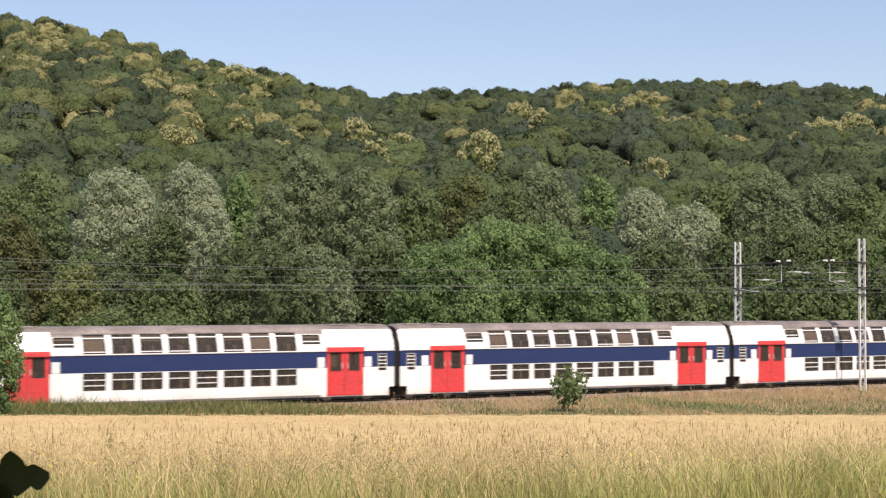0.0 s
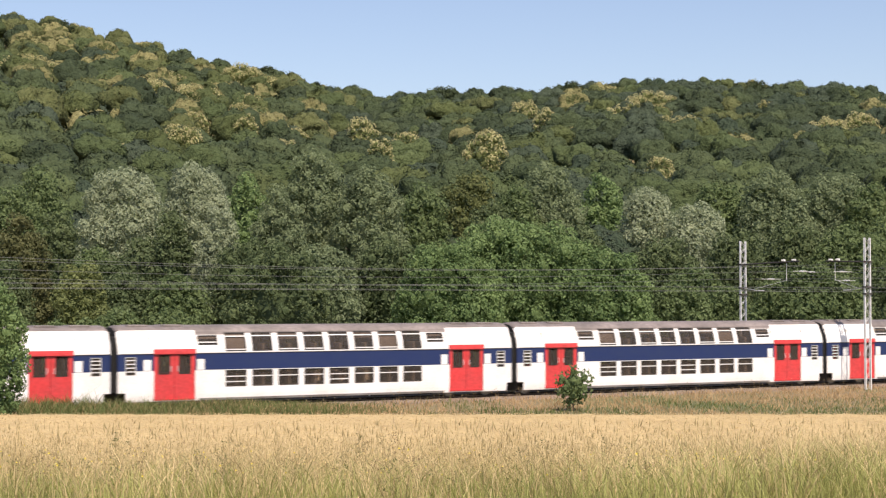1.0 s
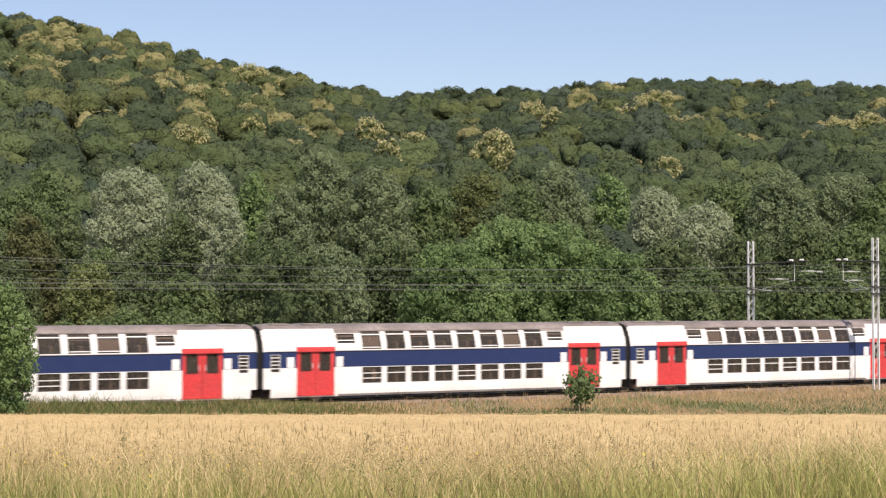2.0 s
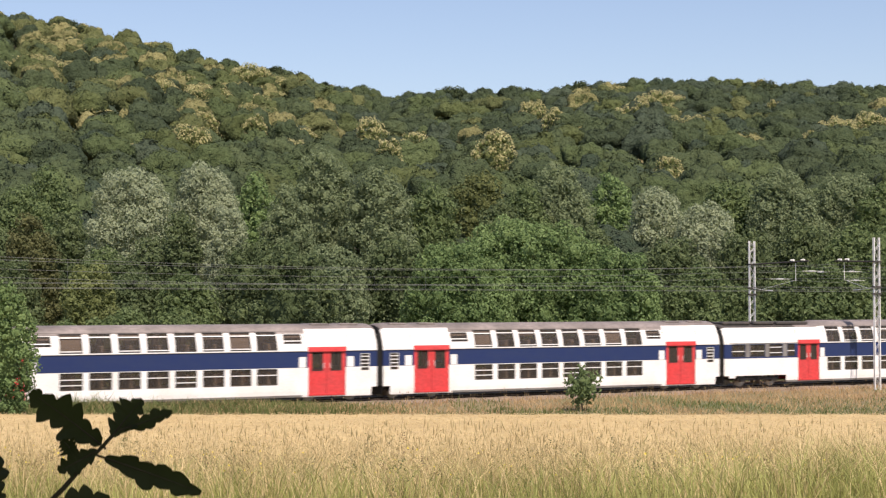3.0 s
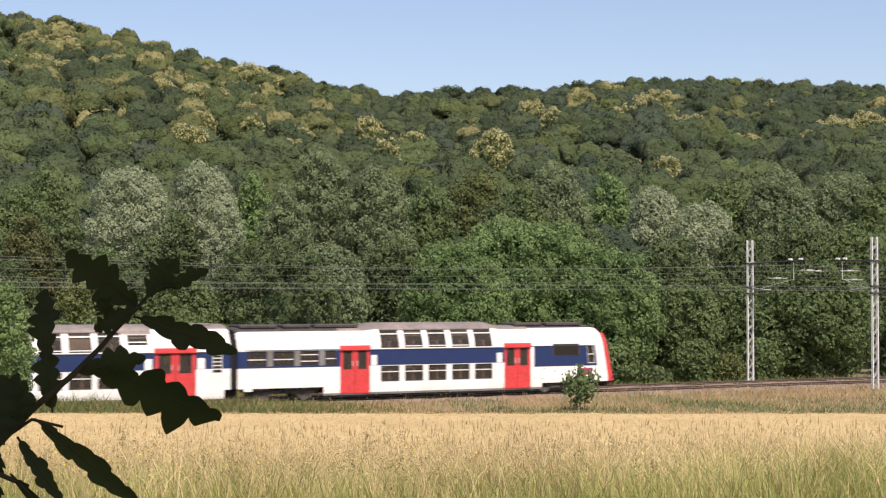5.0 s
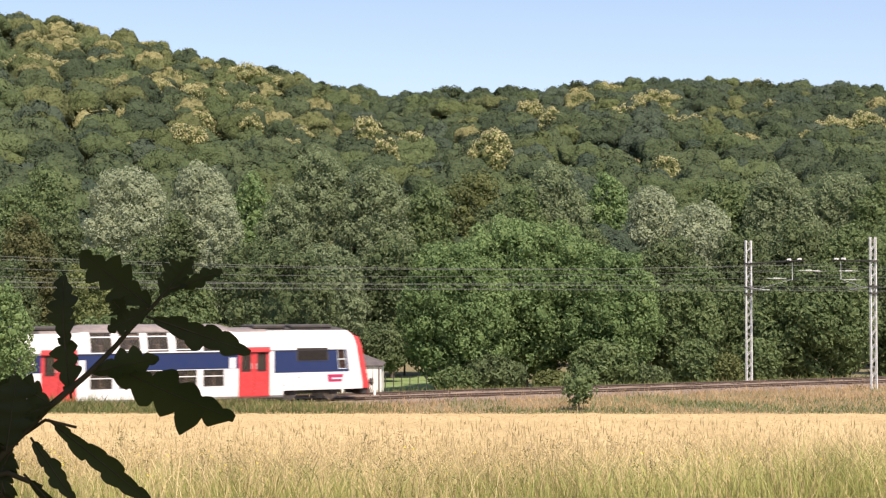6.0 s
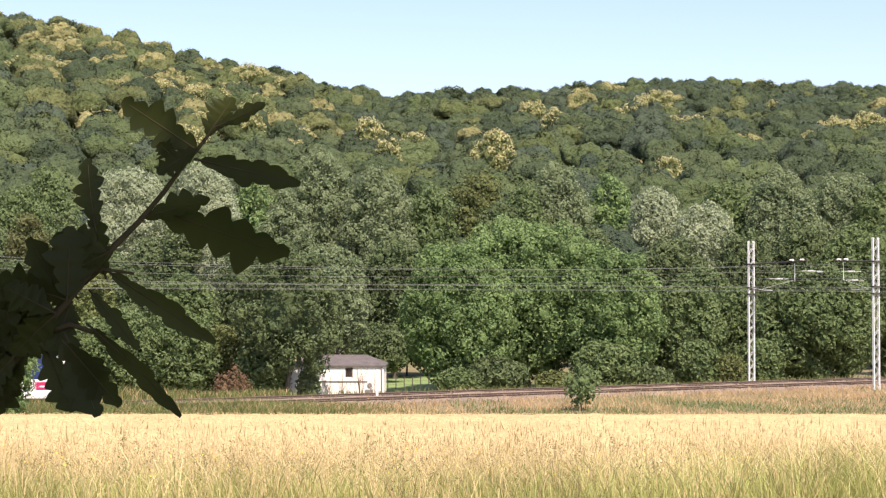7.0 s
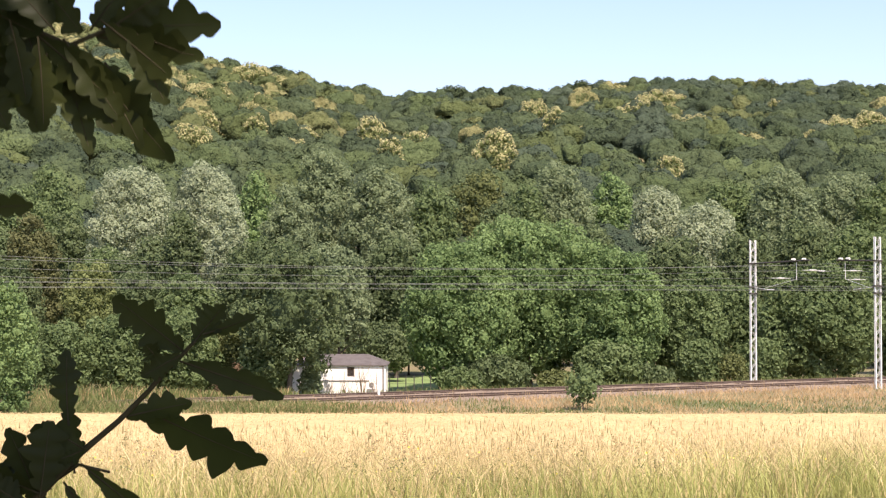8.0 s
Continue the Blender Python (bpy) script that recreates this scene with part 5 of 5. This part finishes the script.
# ---- hut, fence, clutter ----
def lawn():
    xs, ys = np.linspace(seen(640, 115), seen(800, 115), 12), np.linspace(114, 150, 12)
    a, b = np.meshgrid(xs, ys)
    k = np.arange(a.size).reshape(a.shape)
    f = np.stack([k[:-1, :-1], k[:-1, 1:], k[1:, 1:], k[1:, :-1]], -1).reshape(-1, 4)
    tagged(link_mesh("lawn", np.stack([a, b, ground_z(a, b) + 0.03], -1).reshape(-1, 3), f, LAWN), "mown green lawn behind the fence", "lawn", kind="structure")


lawn()


def hut():
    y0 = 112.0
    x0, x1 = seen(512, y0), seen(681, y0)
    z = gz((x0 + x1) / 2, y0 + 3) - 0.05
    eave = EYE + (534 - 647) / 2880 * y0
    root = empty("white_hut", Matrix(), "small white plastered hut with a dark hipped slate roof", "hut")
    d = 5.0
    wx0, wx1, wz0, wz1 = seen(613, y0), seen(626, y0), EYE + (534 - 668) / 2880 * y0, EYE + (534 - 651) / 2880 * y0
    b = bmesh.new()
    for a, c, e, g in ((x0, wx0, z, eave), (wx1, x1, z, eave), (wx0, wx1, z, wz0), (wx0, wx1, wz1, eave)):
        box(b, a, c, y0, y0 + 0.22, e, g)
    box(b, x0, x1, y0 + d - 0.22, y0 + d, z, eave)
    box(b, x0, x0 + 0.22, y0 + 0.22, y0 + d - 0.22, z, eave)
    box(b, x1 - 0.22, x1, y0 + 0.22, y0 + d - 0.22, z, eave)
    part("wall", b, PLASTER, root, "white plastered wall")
    o = 0.14
    top = EYE + (534 - 628) / 2880 * (y0 + 2.5)
    v = [(x0 - o, y0 - o, eave), (x1 + o, y0 - o, eave), (x1 + o, y0 + d + o, eave), (x0 - o, y0 + d + o, eave), (x0 + 1.3, y0 + d / 2, top), (x1 - 1.3, y0 + d / 2, top),
         (x0 - o, y0 - o, eave - 0.08), (x1 + o, y0 - o, eave - 0.08), (x1 + o, y0 + d + o, eave - 0.08), (x0 - o, y0 + d + o, eave - 0.08)]
    link_mesh("roof", v, [[0, 1, 5, 4], [1, 2, 5], [2, 3, 4, 5], [3, 0, 4], [6, 7, 1, 0], [7, 8, 2, 1], [8, 9, 3, 2], [9, 6, 0, 3], [9, 8, 7, 6]], SLATE, root, "dark hipped slate roof")
    b = bmesh.new()
    for a, c, e, g in ((wx0, wx0 + 0.05, wz0, wz1), (wx1 - 0.05, wx1, wz0, wz1), (wx0 + 0.05, wx1 - 0.05, wz0, wz0 + 0.05), (wx0 + 0.05, wx1 - 0.05, wz1 - 0.05, wz1)):
        box(b, a, c, y0 + 0.04, y0 + 0.1, e, g)
    w = part("window", b, BLIND, root, "small brown-framed window")
    b = bmesh.new()
    box(b, wx0 + 0.05, wx1 - 0.05, y0 + 0.06, y0 + 0.07, wz0 + 0.05, wz1 - 0.05)
    part("pane", b, PANE, w)
    # pale sheet added behind the pane, in place of the glass's reflection
    b = bmesh.new()
    box(b, wx0 + 0.02, wx1 - 0.02, y0 + 0.12, y0 + 0.14, wz0 + 0.02, wz1 - 0.02)
    part("blind", b, INNER, w, "pale brown sheet standing in for the pane's reflection")
    cx, cz = seen(656, y0), EYE + (534 - 682) / 2880 * y0
    b = bmesh.new()
    for i in range(14):
        a0, a1 = i * math.tau / 14, (i + 1) * math.tau / 14
        rod(b, (cx + math.cos(a0) * 0.13, y0 - 0.05, cz + math.sin(a0) * 0.13), (cx + math.cos(a1) * 0.13, y0 - 0.05, cz + math.sin(a1) * 0.13), 0.03, None, 5)
    rod(b, (cx, y0 - 0.08, cz), (cx, y0, cz), 0.12, None, 14)
    part("wall_vent", b, SKIRT, root, "round grey wall vent")
    b = bmesh.new()
    box(b, cx - 0.3, cx + 0.25, y0 - 0.35, y0, cz - 0.62, cz - 0.28, 0.02)
    part("meter_box", b, SKIRT, root, "grey meter box against the wall")
    b = bmesh.new()
    cz = EYE + (534 - 675) / 2880 * y0
    rod(b, (seen(555, y0), y0 - 0.04, cz), (seen(652, y0), y0 - 0.04, cz), 0.03)
    part("conduit", b, SKIRT, root, "thin grey conduit along the wall")
    b = bmesh.new()
    rod(b, (x1 - 0.15, y0 - 0.06, z), (x1 - 0.15, y0 - 0.06, eave - 0.1), 0.045)
    part("downpipe", b, SKIRT, root, "grey rainwater downpipe")


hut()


def bare_shrubs():
    """Thin leafless twigs standing between the track and the hut."""
    rng = np.random.default_rng(31)
    for cx, top, n in ((612, 650, 7), (640, 636, 9), (662, 648, 6), (585, 662, 5)):
        y = 110.2
        x, z = seen(cx, y), gz(seen(cx, y), y)
        o = empty("bare_shrub", pose(x, y, z), "thin leafless brown shrub before the white hut", "shrub", "bare shrubs")
        h = EYE + (534 - top) / 2880 * y - z
        for _ in range(n):
            e = Vector((rng.normal(0, 0.30), rng.normal(0, 0.2), h * rng.uniform(0.6, 1.0)))
            m = e * 0.5 + Vector((rng.normal(0, 0.12), 0, 0))
            link_mesh("twig", *tube([Vector((0, 0, -0.1)), m, e], [0.026, 0.017, 0.007], 5), BARE_TWIG, o)
            k = m + Vector((rng.normal(0, 0.25), 0, h * 0.25))
            link_mesh("twig", *tube([m, k], [0.014, 0.006], 5), BARE_TWIG, o)


BARE_TWIG = material("bare_twig", (0.24, 0.17, 0.11), 0.9, other=(0.17, 0.12, 0.08), scale=6)
bare_shrubs()


def fence():
    y0 = 118.0
    x0, x1 = seen(688, y0), seen(775, y0)
    z = gz((x0 + x1) / 2, y0)
    root = empty("garden_fence", Matrix(), "dark wire-mesh garden fence on thin posts beside the hut", "fence")
    n = 7
    for i in range(n):
        x = x0 + (x1 - x0) * i / (n - 1)
        b = bmesh.new()
        rod(b, (x, y0, z - 0.3), (x, y0, z + 1.5), 0.035)
        part("post", b, DARK, root)
    for k in range(6):
        b = bmesh.new()
        rod(b, (x0, y0, z + 0.15 + k * 0.25), (x1, y0, z + 0.15 + k * 0.25), 0.008, None, 5)
        part("wire_strand", b, DARK, root)


fence()


def marker_posts():
    for cx, q, h in ((669, 3.2, 0.12),):
        s = along_of(cx, q)
        p = on_track(s, q, -0.2)
        b = bmesh.new()
        box(b, -0.07, 0.07, -0.05, 0.05, 0, h + 0.4, 0.02)
        o = tagged(part("marker_post", b, WHITE), "short white trackside marker post", "post")
        o.matrix_basis = Matrix.Translation(p) @ pose(0, 0, 0, 0, 0, TRACK_ANGLE)


marker_posts()


# ---- the oak beside the eye ----
SWAYING = []
REACH = 1.8
LAG = [(0.0, -40, 60), (3.5, -30, 62), (4.5, -18, 60), (5.3, -4, 6), (5.8, 0, 0), (6.1, 0, 2), (6.5, -15, 30), (7.0, -40, 55), (7.5, -45, 55), (8.0, -52, 55)]
STEP = REACH / 2880


def oak_leaf(name, root, base, tip, width, near, rng):
    """A lobed, folded and curled oak leaf with its midrib, between two places of the branch's plane."""
    bx, bz = base[0] * STEP, -base[1] * STEP
    tx, tz = tip[0] * STEP, -tip[1] * STEP
    ax = Vector((tx - bx, 0, tz - bz))
    length = ax.length
    ax.normalize()
    tilt = rng.uniform(-0.5, 0.5)
    side = (Vector((-ax.z, 0, ax.x)) * math.cos(tilt) + Vector((0, 1, 0)) * math.sin(tilt)).normalized()
    up = ax.cross(side)
    w = 1.08 * width * STEP / 2 / max(0.75, math.cos(tilt))
    n = 72
    lobes = rng.choice((4.5, 5, 5.5, 6))
    curl, fold, shift = rng.uniform(-0.12, 0.2), rng.uniform(0.1, 0.35), rng.uniform(0.1, 0.4)
    deep = rng.uniform(0.48, 0.60) * min(1.0, max(0.5, 1.9 * width * STEP / length))
    v, f = [], []
    for i in range(n + 1):
        t = i / n
        # broadest beyond the middle, rounded lobes with narrow bays between them, a short stalk
        env = 1.42 * t ** 0.75 * min(1.0, (1.02 - t) / 0.55) ** 0.85
        for s in (-1, 1):
            k = (t - 0.06) * lobes + (0.0 if s < 0 else shift)
            round_lobe = (1 - (k % 1.0)) ** 0.45 * min(1.0, (k % 1.0) / 0.35) ** 0.8
            size = 0.9 + 0.22 * math.sin(math.floor(k) * 2.3 + s + length * 90)
            ww = w * env * (1 - deep + deep * round_lobe) * size + 0.0012
            if t < 0.08:
                ww = 0.0014
            p = ax * (t * length + ww * 0.42 * round_lobe * (t > 0.08) * (1.1 - t)) + side * s * ww + up * (curl * length * t * t + fold * ww + 0.04 * ww * math.sin(k * 6.3))
            v.append(Vector((bx, near, bz)) + p)
        v.append(Vector((bx, near, bz)) + ax * t * length + up * (curl * length * t * t))
    for i in range(n):
        a, b = 3 * i, 3 * i + 3
        f += [[a, a + 2, b + 2, b], [a + 2, a + 1, b + 1, b + 2]]
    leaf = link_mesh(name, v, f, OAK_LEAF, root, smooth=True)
    ks = list(range(0, n, 6))
    link_mesh("midrib", *tube([v[3 * i + 2] for i in ks], [0.0011 * (1 - i / n) + 0.0003 for i in ks], 5), TWIG, leaf, "thin paler midrib")
    return leaf


TWIG = material("green_brown_twig", (0.045, 0.04, 0.02), 0.9, other=(0.06, 0.05, 0.03), scale=40, spec=0.1)


def oak_branch(centre, stems, leaves, label, rows, seed, dense=0):
    rng = random.Random(seed)
    root = tagged(new("oak_branch"), label, "branch", "branches of the oak")
    root.empty_display_size = 0.05
    cx, cy = centre
    for pts in stems:
        link_mesh("twig", *tube([Vector(((x - cx) * STEP, 0, -(y - cy) * STEP)) for x, y, r in pts], [r * STEP for x, y, r in pts], 8), TWIG, root, "thin brown twig", smooth=True)
    for _ in range(dense):
        # the crowded leaves at the foot of the twig
        k = rng.random()
        x, y = -110 + 160 * k, 920 - 140 * k
        an, length = rng.uniform(1.6, 5.0), rng.uniform(85, 150)
        leaves.append((x, y, x + length * math.cos(an), y + length * math.sin(an) * (1.0 if math.sin(an) < 0 else 0.75), rng.uniform(76, 116)))
    for x0, y0, x1, y1, w, *free in leaves:
        leaf = oak_leaf("leaf", root, (x0 - cx, y0 - cy), (x1 - cx, y1 - cy), w, rng.uniform(-0.02, 0.02), rng)
        if free:
            # a loosely hung leaf that lags behind its twig
            SWAYING.append((leaf, [(t, pose(dx * STEP, 0, -dy * STEP)) for t, dx, dy in LAG]))
    SWAYING.append((root, [(t, pose((cx + ox - 784) * STEP, REACH, EYE + (534 - cy - oy) * STEP, 0, turn, 0)) for t, ox, oy, turn in rows]))
    return root


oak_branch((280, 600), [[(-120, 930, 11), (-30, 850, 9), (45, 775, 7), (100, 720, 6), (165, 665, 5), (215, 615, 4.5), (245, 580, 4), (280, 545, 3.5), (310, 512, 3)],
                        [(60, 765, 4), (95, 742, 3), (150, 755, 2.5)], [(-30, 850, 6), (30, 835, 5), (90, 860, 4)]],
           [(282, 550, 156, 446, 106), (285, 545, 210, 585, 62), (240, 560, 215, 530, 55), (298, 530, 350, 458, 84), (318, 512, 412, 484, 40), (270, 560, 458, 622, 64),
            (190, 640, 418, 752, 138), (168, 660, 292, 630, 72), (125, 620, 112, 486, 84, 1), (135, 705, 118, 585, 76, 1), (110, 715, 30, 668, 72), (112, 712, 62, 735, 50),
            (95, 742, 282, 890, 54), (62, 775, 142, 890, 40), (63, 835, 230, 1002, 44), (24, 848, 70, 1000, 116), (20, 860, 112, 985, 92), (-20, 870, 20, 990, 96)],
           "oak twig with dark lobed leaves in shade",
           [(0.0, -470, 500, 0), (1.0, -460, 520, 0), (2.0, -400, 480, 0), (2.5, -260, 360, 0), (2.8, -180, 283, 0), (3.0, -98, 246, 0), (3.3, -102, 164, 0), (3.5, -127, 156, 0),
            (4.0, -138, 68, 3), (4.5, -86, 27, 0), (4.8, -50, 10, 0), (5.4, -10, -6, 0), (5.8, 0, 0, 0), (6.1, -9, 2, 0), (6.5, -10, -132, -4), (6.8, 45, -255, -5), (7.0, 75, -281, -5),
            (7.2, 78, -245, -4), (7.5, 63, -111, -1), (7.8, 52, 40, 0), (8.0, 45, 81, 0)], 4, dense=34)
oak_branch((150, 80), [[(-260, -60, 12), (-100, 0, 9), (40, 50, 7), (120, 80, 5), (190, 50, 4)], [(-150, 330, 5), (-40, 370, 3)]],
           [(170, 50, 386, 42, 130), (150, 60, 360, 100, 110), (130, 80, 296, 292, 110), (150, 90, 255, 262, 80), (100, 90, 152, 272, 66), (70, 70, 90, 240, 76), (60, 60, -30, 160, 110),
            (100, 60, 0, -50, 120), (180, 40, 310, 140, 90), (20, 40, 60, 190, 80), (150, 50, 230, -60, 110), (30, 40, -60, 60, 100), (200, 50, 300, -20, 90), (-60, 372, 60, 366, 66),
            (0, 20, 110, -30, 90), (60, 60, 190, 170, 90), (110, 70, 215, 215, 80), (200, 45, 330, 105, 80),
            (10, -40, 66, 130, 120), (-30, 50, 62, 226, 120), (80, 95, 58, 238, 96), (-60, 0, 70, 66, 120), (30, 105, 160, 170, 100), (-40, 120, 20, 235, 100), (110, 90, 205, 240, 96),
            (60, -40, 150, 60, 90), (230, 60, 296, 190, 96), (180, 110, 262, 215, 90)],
           "overhanging oak twig with lobed leaves darkened for shade",
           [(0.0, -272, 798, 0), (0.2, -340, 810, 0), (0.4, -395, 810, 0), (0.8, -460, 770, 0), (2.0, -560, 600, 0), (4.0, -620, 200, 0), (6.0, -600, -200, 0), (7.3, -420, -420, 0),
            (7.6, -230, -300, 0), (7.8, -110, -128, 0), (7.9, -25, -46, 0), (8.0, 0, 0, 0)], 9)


def shading_oak():
    """The oak that bears the branches; added out of view beside the eye to keep them in shade."""
    rng = np.random.default_rng(77)
    t = tagged(new("oak_tree"), "spreading oak tree beside the field edge", "tree")
    z = gz(-3.2, -0.8)
    t.matrix_basis = pose(-3.2, -0.8, z)
    v, f, cv, cf, _ = crown(rng, 4.4, 4.2, 2.4, 0.16, 26, 1.1, 0.34, -0.7)
    vv, ff = crown_faces(v, f, cv, cf)
    link_mesh("crown", vv + np.array([2.0, -0.8, 5.6]), ff, G_DARK, t)
    part("trunk", limbs(rng, 5.0, 0.28, 3.0, 7, 0.4), BARK, t)


shading_oak()


# ---- what moves ----
GAP = [(0.0, 3.6965), (0.5, 3.3580), (1.0, 3.0045), (1.5, 2.6673), (2.5, 1.9652), (3.0, 1.6160), (3.5, 1.2780), (4.0, 0.9315), (4.5, 0.5990), (5.5, -0.0825), (6.5, -0.7570), (8.0, -1.7640)]


def gap_at(t):
    for (t0, g0), (t1, g1) in zip(GAP, GAP[1:]):
        if t <= t1:
            return g0 + (g1 - g0) * (t - t0) / (t1 - t0)
    return GAP[-1][1]


def motions():
    for i, c in enumerate(CARS):
        walk(c, [(t, Matrix.Translation(on_track((g - i) * LEN, 0)) @ pose(0, 0, 0, 0, 0, TRACK_ANGLE)) for t, g in GAP])
    times = [k / FPS for k in range(int(8 * FPS) + 1)]
    for w, x in WHEELS:
        rows = []
        for t in times:
            turn = math.degrees((gap_at(t) - gap_at(0)) * LEN / 0.46)
            rows.append((t, pose(x, WIDE / 2, 0.46, 0, turn % 360, 0)))
        walk(w, rows)
    for ob, rows in SWAYING:
        walk(ob, rows)


motions()
